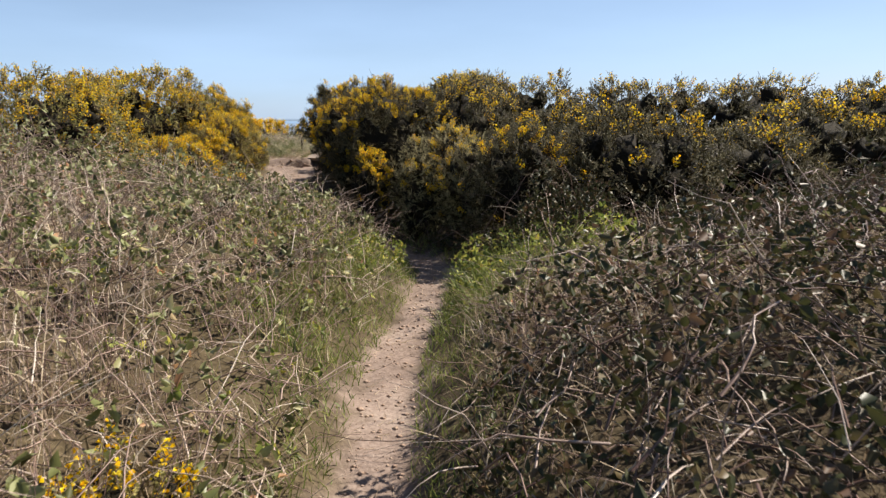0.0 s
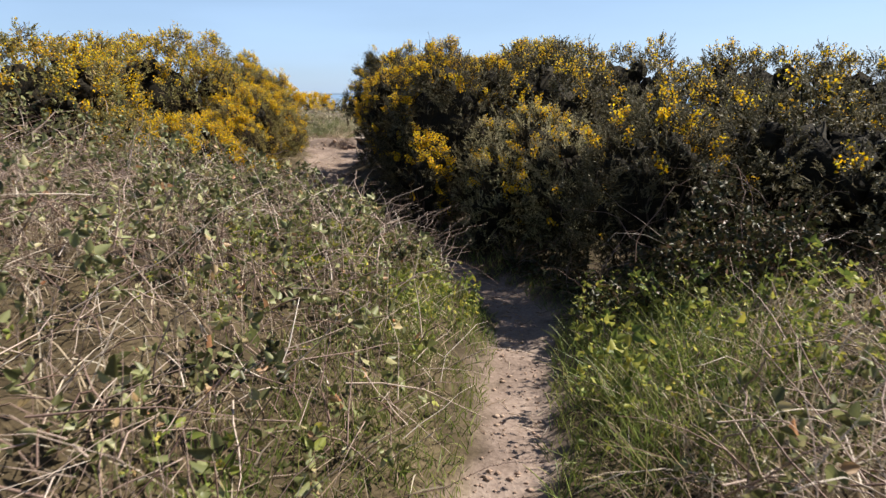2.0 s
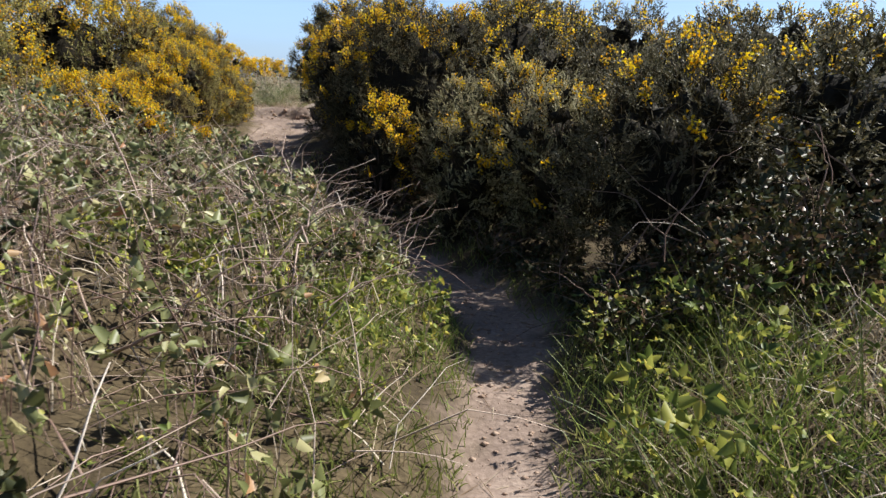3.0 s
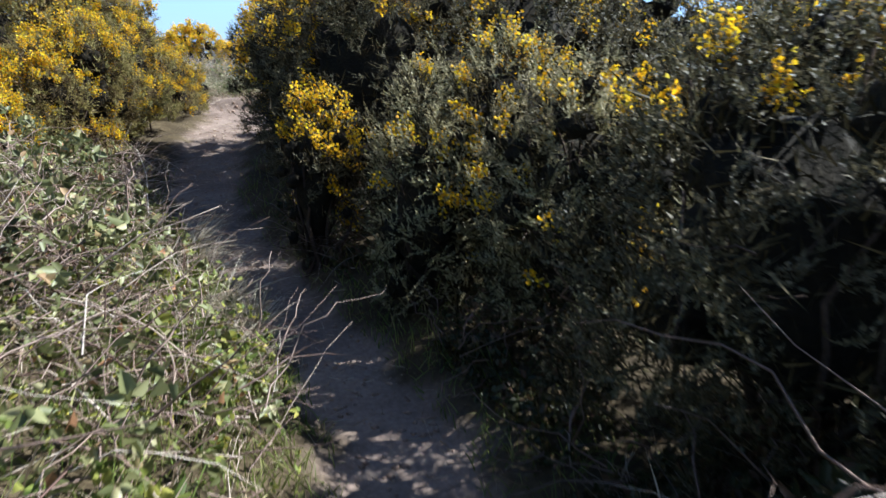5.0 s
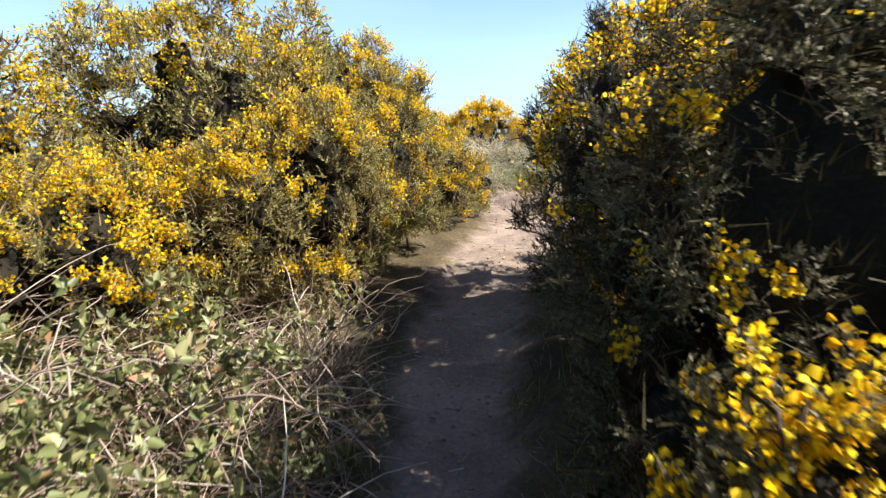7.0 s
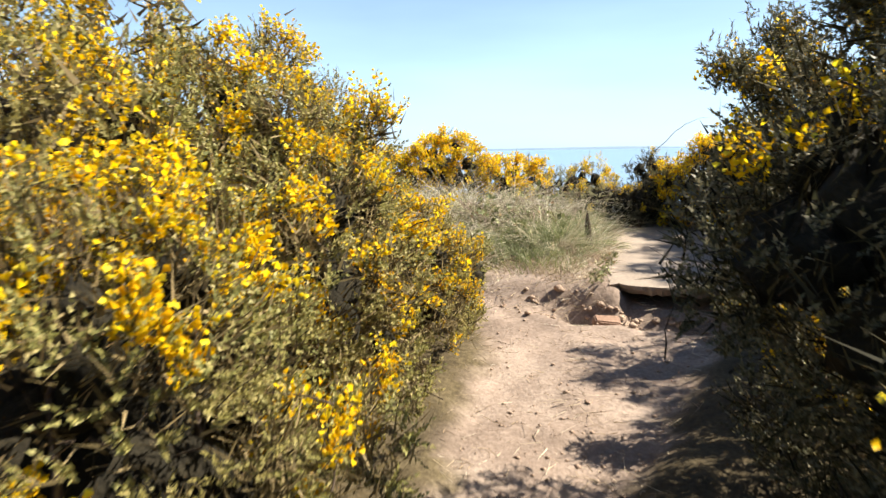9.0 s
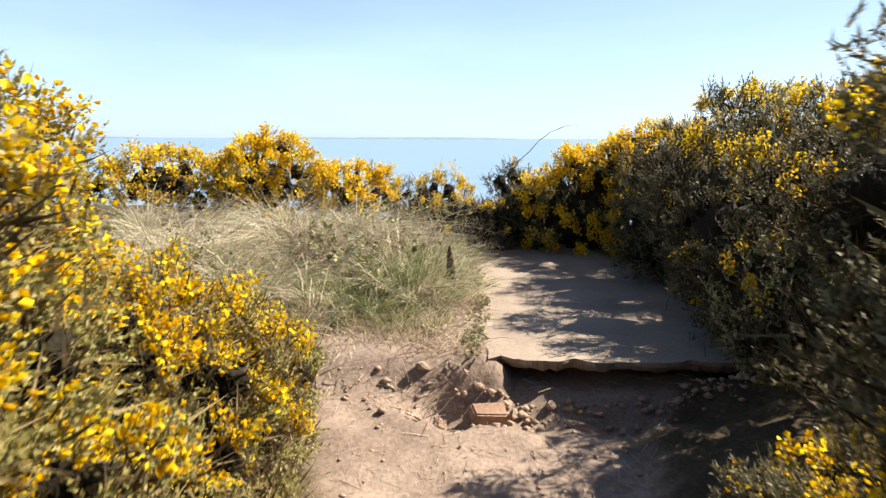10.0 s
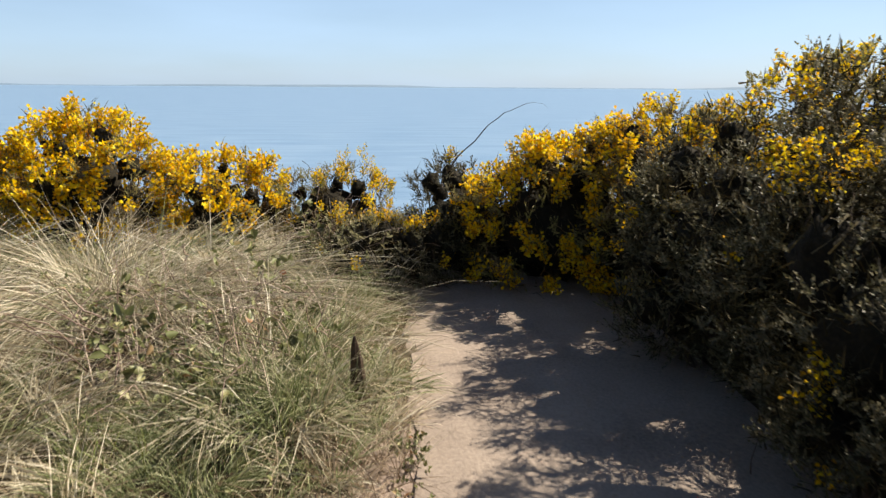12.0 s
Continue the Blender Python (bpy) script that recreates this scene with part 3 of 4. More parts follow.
    patches = wobble(p[:, 0] + p[:, 2] * 0.7, p[:, 1] - p[:, 2] * 0.6, 0.6, seed + 77) * 0.38 + wobble(p[:, 0] * 1.1 + p[:, 2] * 0.4, p[:, 1] + p[:, 2], 0.24, seed + 78) * 0.80
    chosen = patches + 0.72 * sunny + luck * 0.16 > 1.13 - flowers * 1.25
    chosen &= rng.random(len(p)) < 0.8
    if chosen.any():
        tips = p0 + way * (length * 0.72)[:, None]
        part("blossom", blossom(tips[chosen], way[chosen], rng.uniform(0.013, 0.0185, chosen.sum()) * (0.55 + 0.45 * size) * bloom * (0.92 if near else 1.1), rng, 8 if near else 5), M_FLOWER, ob,
             "clusters of bright yellow pea flowers", kind="stuff")
    # near-black shells stand in for dead twigs in the bush's inner shade
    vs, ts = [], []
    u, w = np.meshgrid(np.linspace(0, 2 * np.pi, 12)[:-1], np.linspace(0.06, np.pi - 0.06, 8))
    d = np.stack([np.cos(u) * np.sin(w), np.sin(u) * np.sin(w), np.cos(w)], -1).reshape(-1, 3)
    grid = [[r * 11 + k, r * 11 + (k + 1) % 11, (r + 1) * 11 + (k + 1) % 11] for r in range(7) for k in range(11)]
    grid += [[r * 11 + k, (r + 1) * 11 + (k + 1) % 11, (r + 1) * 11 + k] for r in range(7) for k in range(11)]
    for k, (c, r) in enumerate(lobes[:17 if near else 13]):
        q = c + d * r * (((0.60 if k == 0 else 0.42) if shade_tint or base is not None else (0.50 if k == 0 else 0.30)) + 0.09 * rng.normal(size=(len(d), 1)))
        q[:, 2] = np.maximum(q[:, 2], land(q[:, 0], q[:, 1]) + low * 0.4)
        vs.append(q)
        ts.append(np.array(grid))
    part("inner_shade_core", join(*zip(vs, ts)), M_INNER_SHADE, ob, "near-black shells standing in for shaded inner twigs")
    # woody stems from the root to the lobes, and bare twigs that show in the shade
    for c, _ in lobes[1:13:1 if near else 3]:
        root = np.array([x, y, z0 - 0.05]) + rng.normal(size=3) * [rx * 0.18, ry * 0.18, 0]
        far = (c - root)[None]
        part("branch", canes(root[None], far, np.linalg.norm(far, axis=1), rng.uniform(0.012, 0.026, 1), np.array([-0.05]), rng, 8, 0.02), M_BARK, ob)
    pick = rng.choice(len(p), min(len(p), int(len(p) * 0.012)), replace=False)
    tw = unit(way[pick] + rng.normal(size=(len(pick), 3)) * 0.7)
    tl = rng.uniform(0.12, 0.3, len(pick))
    part("twig_tangle", canes(p[pick] - tw * (tl * 0.75)[:, None], tw, tl, np.full(len(pick), 0.0030), np.full(len(pick), 0.1), rng, 4, 0.05), M_BARK, ob,
         "thin grey-brown bare twigs", kind="stuff")
    return ob


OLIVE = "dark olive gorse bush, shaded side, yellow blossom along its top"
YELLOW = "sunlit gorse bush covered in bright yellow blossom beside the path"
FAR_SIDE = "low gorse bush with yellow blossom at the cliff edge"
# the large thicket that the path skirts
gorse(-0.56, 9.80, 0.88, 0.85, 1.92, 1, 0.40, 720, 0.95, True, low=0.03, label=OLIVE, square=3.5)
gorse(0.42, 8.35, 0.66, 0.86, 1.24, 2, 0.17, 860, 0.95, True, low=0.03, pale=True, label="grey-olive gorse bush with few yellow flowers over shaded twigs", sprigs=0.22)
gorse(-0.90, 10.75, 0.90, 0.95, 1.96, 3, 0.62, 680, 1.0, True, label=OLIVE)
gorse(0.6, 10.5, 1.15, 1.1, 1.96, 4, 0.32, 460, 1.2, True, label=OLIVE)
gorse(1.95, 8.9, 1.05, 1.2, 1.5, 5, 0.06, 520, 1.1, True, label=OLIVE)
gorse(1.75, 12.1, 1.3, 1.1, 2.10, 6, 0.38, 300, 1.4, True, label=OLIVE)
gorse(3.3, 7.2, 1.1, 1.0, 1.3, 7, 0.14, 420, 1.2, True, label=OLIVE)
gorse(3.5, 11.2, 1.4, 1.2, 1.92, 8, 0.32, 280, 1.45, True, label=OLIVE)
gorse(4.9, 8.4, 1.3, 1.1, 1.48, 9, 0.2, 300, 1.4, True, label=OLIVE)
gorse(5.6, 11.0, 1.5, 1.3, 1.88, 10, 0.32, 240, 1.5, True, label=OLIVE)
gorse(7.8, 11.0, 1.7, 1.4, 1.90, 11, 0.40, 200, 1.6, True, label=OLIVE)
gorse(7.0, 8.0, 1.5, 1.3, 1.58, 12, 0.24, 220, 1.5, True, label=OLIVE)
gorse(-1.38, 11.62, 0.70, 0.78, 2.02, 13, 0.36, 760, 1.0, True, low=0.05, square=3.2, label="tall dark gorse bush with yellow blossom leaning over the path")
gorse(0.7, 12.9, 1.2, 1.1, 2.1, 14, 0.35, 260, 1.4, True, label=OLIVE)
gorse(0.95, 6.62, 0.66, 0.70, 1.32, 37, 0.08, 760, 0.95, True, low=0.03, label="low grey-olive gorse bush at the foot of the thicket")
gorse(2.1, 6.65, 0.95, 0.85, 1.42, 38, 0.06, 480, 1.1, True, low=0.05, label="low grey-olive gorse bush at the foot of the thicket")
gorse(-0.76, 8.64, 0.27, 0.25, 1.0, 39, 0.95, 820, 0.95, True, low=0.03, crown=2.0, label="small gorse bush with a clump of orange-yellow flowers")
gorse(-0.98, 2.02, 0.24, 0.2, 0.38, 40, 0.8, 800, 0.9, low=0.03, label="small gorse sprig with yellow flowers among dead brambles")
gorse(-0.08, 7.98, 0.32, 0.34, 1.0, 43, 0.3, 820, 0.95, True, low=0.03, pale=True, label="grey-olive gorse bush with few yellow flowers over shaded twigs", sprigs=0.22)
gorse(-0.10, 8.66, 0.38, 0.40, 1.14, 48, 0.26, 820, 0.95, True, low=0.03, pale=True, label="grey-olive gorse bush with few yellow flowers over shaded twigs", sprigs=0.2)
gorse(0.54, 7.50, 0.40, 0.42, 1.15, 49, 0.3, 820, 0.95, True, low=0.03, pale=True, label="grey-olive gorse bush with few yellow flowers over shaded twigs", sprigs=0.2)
gorse(-1.48, 12.60, 0.30, 0.38, 0.92, 44, 0.7, 800, 0.95, low=0.03, label="small gorse bush thick with yellow flowers beside the soil")
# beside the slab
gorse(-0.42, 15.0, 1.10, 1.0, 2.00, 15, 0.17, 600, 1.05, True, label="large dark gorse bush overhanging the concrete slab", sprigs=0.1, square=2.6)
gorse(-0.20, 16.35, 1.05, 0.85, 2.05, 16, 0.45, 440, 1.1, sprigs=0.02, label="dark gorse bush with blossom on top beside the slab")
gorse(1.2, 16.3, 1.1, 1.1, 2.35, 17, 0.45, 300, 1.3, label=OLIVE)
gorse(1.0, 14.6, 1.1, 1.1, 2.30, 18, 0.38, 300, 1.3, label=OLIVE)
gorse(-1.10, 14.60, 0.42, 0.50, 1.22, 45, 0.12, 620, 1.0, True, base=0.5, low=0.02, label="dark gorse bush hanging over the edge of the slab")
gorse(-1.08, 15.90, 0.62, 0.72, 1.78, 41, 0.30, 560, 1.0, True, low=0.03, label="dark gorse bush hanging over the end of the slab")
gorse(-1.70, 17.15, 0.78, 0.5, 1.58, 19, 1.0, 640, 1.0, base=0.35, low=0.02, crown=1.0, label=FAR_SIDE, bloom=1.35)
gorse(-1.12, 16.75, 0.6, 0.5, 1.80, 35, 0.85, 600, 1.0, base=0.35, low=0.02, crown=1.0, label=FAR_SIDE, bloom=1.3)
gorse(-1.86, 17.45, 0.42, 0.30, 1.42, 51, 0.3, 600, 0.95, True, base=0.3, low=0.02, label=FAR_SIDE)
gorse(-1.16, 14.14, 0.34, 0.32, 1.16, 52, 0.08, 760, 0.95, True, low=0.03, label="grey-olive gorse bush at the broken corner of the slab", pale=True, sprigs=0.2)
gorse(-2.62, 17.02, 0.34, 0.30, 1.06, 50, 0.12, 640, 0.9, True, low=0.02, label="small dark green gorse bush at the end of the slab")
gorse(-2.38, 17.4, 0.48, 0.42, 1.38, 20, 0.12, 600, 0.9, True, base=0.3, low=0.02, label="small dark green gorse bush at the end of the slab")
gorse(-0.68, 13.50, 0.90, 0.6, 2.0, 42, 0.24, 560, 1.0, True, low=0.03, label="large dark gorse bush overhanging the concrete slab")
# sunlit bushes on the other side
gorse(-4.75, 11.4, 1.3, 1.2, 2.28, 21, 0.62, 560, 1.15, label=YELLOW)
gorse(-3.98, 12.05, 0.78, 0.85, 1.95, 22, 0.50, 800, 1.0, label=YELLOW)
gorse(-3.38, 11.75, 0.50, 0.60, 1.66, 46, 0.44, 860, 1.0, label=YELLOW)
gorse(-3.38, 10.75, 0.66, 1.0, 1.42, 23, 0.60, 960, 0.95, low=0.06, label=YELLOW)
gorse(-3.55, 9.4, 0.72, 0.75, 1.15, 24, 0.72, 620, 1.0, label=YELLOW)
gorse(-3.58, 12.75, 0.55, 0.6, 1.25, 25, 0.62, 800, 0.95, label="gorse bush thick with yellow flowers beside the bare soil")
gorse(-3.50, 13.35, 0.45, 0.45, 0.98, 36, 0.74, 820, 0.95, low=0.05, label="low gorse bush thick with yellow flowers beside the bare soil")
gorse(-5.1, 9.3, 1.2, 1.0, 2.12, 26, 0.75, 440, 1.25, label=YELLOW)
gorse(-6.9, 9.0, 1.35, 1.1, 2.3, 27, 0.75, 240, 1.5, label=YELLOW)
gorse(-9.0, 8.6, 1.5, 1.2, 2.0, 28, 0.55, 180, 1.7, label=YELLOW)
gorse(-6.4, 12.6, 1.5, 1.3, 2.1, 29, 0.55, 200, 1.6, label=YELLOW)
# cliff edge
gorse(-6.3, 17.7, 0.9, 0.6, 1.55, 30, 1.04, 420, 1.15, label=FAR_SIDE, bloom=1.5)
gorse(-5.05, 17.55, 0.75, 0.5, 1.70, 31, 1.10, 520, 1.05, label=FAR_SIDE, bloom=1.5)
gorse(-4.15, 17.75, 0.6, 0.45, 1.36, 32, 0.97, 520, 1.0, label=FAR_SIDE, bloom=1.5)
gorse(-3.35, 17.95, 0.6, 0.4, 1.28, 33, 0.5, 460, 1.0, label=FAR_SIDE)
gorse(-2.98, 17.05, 0.42, 0.36, 1.10, 47, 0.42, 560, 0.95, True, low=0.03, label="low grey-green gorse bush among dead stems at the cliff edge", pale=True)
gorse(-7.9, 17.5, 0.9, 0.7, 1.5, 34, 0.72, 320, 1.25, label=FAR_SIDE)


# ---- brambles and grass ----
def scatter(count, x0, x1, y0, y1, chance, seed):
    rng = np.random.default_rng(seed)
    x, y = rng.uniform(x0, x1, count), rng.uniform(y0, y1, count)
    keep = rng.random(count) < chance(x, y)
    x, y = x[keep], y[keep]
    return np.stack([x, y, land(x, y)], 1), rng


def upward(p, rng, lean):
    return unit(np.array([0, 0, 1.0]) + rng.normal(size=p.shape) * [lean, lean, lean * 0.4])


def bramble(x, y, rx, ry, height, seed, cane_count, leaf_count, dark, label):
    """A bramble patch: tangled arching canes with leaves among them."""
    rng = np.random.default_rng(3000 + seed)
    ob = thing("bramble_patch", (x, y, float(land(np.array(x), np.array(y)))), label, "bramble", "brambles on the banks")

    def inside(n):
        a, r = rng.uniform(0, 2 * np.pi, n), np.sqrt(rng.random(n))
        px, py = x + rx * r * np.cos(a), y + ry * r * np.sin(a)
        left, right, d = beside(px, py)
        ok = d > 0.14
        return np.stack([px, py, land(px, py)], 1)[ok], d[ok]

    p, d = inside(cane_count)
    n = len(p)
    ln = rng.uniform(0.22, 0.65, n)
    way = unit(rng.normal(size=(n, 3)) * [1, 1, 0] + np.array([0, 0, 1.0]) * rng.uniform(0.1, 1.3, n)[:, None])
    lift = rng.uniform(0.1, 1.0, n) * height * np.clip(d / 0.5, 0.25, 1)
    p1 = p + np.array([0, 0, 1.0]) * lift[:, None] * 0.75
    wood = M_CANE_DARK if dark else M_CANE
    part("cane_tangle", canes(p1, way, ln, rng.uniform(0.0018, 0.0045, n), rng.uniform(0.1, 0.6, n), rng, 4), wood, ob, "tangled thin arching canes", kind="stuff")
    for k in range(0, n, max(1, n // 12)):
        one = slice(k, k + 1)
        part("cane", canes(p1[one] + [0, 0, height * 0.25], way[one] + [0, 0, 0.25], ln[one] * 1.15, np.array([rng.uniform(0.003, 0.005)]), rng.uniform(0.2, 0.6, 1), rng, 9), wood, ob)
    p, d = inside(int(leaf_count * (1.0 if dark else 1.5)))
    if not dark:
        kept = wobble(p[:, 0], p[:, 1], 0.32, seed + 300) + 0.25 * rng.normal(size=len(p)) > 0.15
        p, d = p[kept], d[kept]
    n = len(p)
    hgt = height * np.clip(d / 0.5, 0.2, 1) * (0.85 + 0.35 * wobble(p[:, 0], p[:, 1], 0.5, seed))
    p = p + np.array([0, 0, 1.0]) * (np.sqrt(rng.uniform(0.05, 1.0, n)) * hgt)[:, None]
    way = unit(rng.normal(size=(n, 3)) + np.array([0, 0, 0.35]))
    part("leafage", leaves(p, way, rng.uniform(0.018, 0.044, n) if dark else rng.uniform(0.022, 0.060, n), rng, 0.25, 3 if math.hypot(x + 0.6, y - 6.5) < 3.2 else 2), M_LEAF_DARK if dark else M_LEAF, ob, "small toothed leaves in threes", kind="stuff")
    return ob


DEAD = "tangle of dead tan bramble canes with a few green leaves"
SHADY = "bramble thicket, purple-brown canes, small shiny leaves darkened as in shade"
for k, (x, y, rx, ry, h, c, lv) in enumerate([
        (-1.7, 2.6, 1.3, 1.3, 0.36, 560, 900), (-1.8, 4.6, 1.4, 1.3, 0.40, 520, 1500), (-3.6, 3.6, 1.3, 1.6, 0.42, 300, 800), (-1.9, 6.5, 1.4, 1.1, 0.42, 420, 1300),
        (-3.9, 6.0, 1.3, 1.3, 0.58, 420, 700), (-2.6, 8.1, 1.2, 0.9, 0.56, 460, 2000), (-5.8, 6.2, 1.4, 1.8, 0.62, 420, 900), (-4.5, 8.0, 1.3, 0.9, 0.78, 420, 1500),
        (-2.35, 9.0, 0.8, 0.7, 0.42, 260, 1500), (-2.75, 9.9, 0.5, 0.8, 0.32, 200, 500), (-0.85, 6.6, 0.5, 0.7, 0.50, 150, 420), (-1.35, 7.6, 0.5, 0.6, 0.52, 150, 420)]):
    bramble(x, y, rx, ry, h, k, c, lv, False, DEAD)
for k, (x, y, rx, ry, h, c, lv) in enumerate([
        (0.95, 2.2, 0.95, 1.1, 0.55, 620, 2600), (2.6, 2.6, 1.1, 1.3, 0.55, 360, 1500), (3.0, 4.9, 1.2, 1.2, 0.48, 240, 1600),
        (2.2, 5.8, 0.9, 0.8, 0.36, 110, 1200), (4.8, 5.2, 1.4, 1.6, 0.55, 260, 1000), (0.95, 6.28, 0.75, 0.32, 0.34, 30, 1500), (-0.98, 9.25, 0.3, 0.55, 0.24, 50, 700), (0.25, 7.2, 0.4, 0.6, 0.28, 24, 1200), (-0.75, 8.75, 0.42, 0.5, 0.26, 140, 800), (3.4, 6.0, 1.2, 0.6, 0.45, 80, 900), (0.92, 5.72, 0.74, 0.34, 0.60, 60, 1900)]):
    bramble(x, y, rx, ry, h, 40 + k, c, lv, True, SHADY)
bramble(1.5, 3.75, 1.2, 0.9, 0.32, 60, 520, 1300, False, DEAD)


def dry_chance(x, y):
    left, right, d = beside(x, y)
    return ((left > 0.12) | ((right > 0.25) & (y < 6.6))) * np.where(left > 0, np.clip(0.5 + 0.35 * wobble(x, y, 1.0, 61) + 0.55 * wobble(x, y, 0.3, 67), 0.03, 1) * np.where((left < 1.7) & (y > 2.7) & (y < 7.6), 0.5, 1.0), np.where(y > 2.9, 0.95, 0.4))


p, rng = scatter(64000, -5.2, 2.6, 0.8, 10.4, dry_chance, 60)
left, right, d = beside(p[:, 0], p[:, 1])
ln = rng.uniform(0.10, 0.36, len(p)) * np.clip(0.5 + d, 0.5, 1.1) * np.clip(0.95 + 0.4 * wobble(p[:, 0], p[:, 1], 0.5, 68), 0.45, 1.5)
stuff("dry_grass", blades(p, upward(p, rng, 0.55), ln, rng.uniform(0.003, 0.007, len(p)), rng.uniform(0.1, 0.8, len(p)), rng), M_DRY,
      "matted straw-coloured dead grass and stems on the banks", "dry grass")


def stalk_chance(x, y):
    left, right, d = beside(x, y)
    return (left > 0.35) * np.clip(0.9 * wobble(x, y, 0.55, 91) - 0.1, 0, 1)


p, rng = scatter(17000, -4.6, -0.7, 1.6, 8.6, stalk_chance, 90)
stuff("dead_stalks", canes(p, upward(p, rng, 0.16), rng.uniform(0.22, 0.52, len(p)), rng.uniform(0.0014, 0.0028, len(p)), rng.uniform(-0.1, 0.25, len(p)), rng, 3, 0.03), M_CANE,
      "upright grey-brown dead flower stalks on the bank", "dead stalks")


def green_chance(x, y):
    left, right, d = beside(x, y)
    near = np.exp(-(np.maximum(d - 0.05, 0) / 0.28) ** 2) * (d > 0.01)
    meadow = (right > 0.02) * (y > 3.9) * (y < 6.0) * np.exp(-(np.maximum(right - 0.5, 0) / 0.4) ** 2)
    fresh = (left > 0) * np.exp(-(np.maximum(left - 0.5, 0) / 0.25) ** 2) * (y > 3.4) * (y < 7.4) * 0.8
    return np.clip(near * 0.8 + meadow + fresh, 0, 1) * np.where(y < 8.3, 1.0, 0.4 * (y < 11.0)) * np.clip(0.7 + 0.4 * wobble(x, y, 0.4, 64), 0.15, 1)


p, rng = scatter(92000, -2.6, 1.6, 0.8, 11.0, green_chance, 62)
left, right, d = beside(p[:, 0], p[:, 1])
meadow = (right > 0.05) * smooth(3.7, 4.3, p[:, 1]) * (1 - smooth(5.6, 6.0, p[:, 1]))
ln = rng.uniform(0.06, 0.22, len(p)) * np.clip(0.45 + 1.4 * d, 0.45, 1.25) * (1 + 0.9 * meadow)
stuff("grass", blades(p, upward(p, rng, 0.4), ln, rng.uniform(0.003, 0.006, len(p)), rng.uniform(0.1, 0.6, len(p)), rng), M_GREEN,
      "fresh green grass along the edges of the path", "grass")


def weed_chance(x, y):
    left, right, d = beside(x, y)
    meadow = (right > 0.1) * (right < 1.4) * (y > 4.2) * (y < 6.05)
    bank = (left > 0.15) * (left < 2.2) * np.clip(-0.05 + 0.35 * wobble(x, y, 0.7, 66), 0, 1) + 0.95 * (left > 0.1) * (left < 1.5) * (y > 5.0) * (y < 8.8) * (wobble(x, y, 0.45, 63) > -0.15)
    return np.clip(meadow * 0.55 + bank, 0, 1)


p, rng = scatter(26000, -3.4, 1.6, 1.5, 9.3, weed_chance, 65)
_, right, _ = beside(p[:, 0], p[:, 1])
p[:, 2] += rng.uniform(0.04, 0.24, len(p)) * np.where(right > 0, 1.5, 1.0)
stuff("undergrowth", leaves(p, unit(rng.normal(size=p.shape) + [0, 0, 0.5]), rng.uniform(0.016, 0.034, len(p)) * np.clip(1.1 + 0.7 * wobble(p[:, 0], p[:, 1], 0.5, 69), 0.7, 1.9), rng), M_NETTLE,
      "young green leaves pushing through the dead growth", "undergrowth")


def litter_chance(x, y):
    left, right, d = beside(x, y)
    return (d < 0.12) * np.where(y > 11.5, 0.55, 0.3) * np.clip(0.4 + 0.6 * wobble(x, y, 0.5, 71), 0.05, 1)


p, rng = scatter(60000, -3.7, 0.4, 1.5, 14.5, litter_chance, 70)
p[:, 2] += 0.004
ln = rng.uniform(0.03, 0.13, len(p))
stuff("straw_litter", blades(p, unit(rng.normal(size=p.shape) * [1, 1, 0.06]), ln, rng.uniform(0.0015, 0.004, len(p)), rng.uniform(0.0, 0.08, len(p)), rng), M_DRY,
      "bits of dry straw and twig strewn over the bare soil", "straw")


def pebbles():
    rng = np.random.default_rng(72)
    n = 3200
    y = rng.uniform(1.5, 14.1, n)
    x = np.interp(y, PATH_Y, PATH_X) + np.interp(y, PATH_Y, PATH_W) * rng.uniform(-1.05, 1.05, n)
    r = 0.003 + 0.013 * rng.random(n) ** 5
    ball = np.array([[1, 0, 0], [-1, 0, 0], [0, 1, 0], [0, -1, 0], [0, 0, 1], [0, 0, -1]], float)
    v = ball[None] * rng.uniform(0.6, 1.3, (n, 6, 1)) * r[:, None, None] * [1.2, 1.0, 0.7] + np.stack([x, y, land(x, y) + r * 0.2], 1)[:, None]
    t = fan(n, 6, [[0, 2, 4], [2, 1, 4], [1, 3, 4], [3, 0, 4], [2, 0, 5], [1, 2, 5], [3, 1, 5], [0, 3, 5]])
    stuff("pebbles", (v.reshape(-1, 3), t), M_STONE, "small clods and pebbles on the trodden soil", "pebbles")


pebbles()


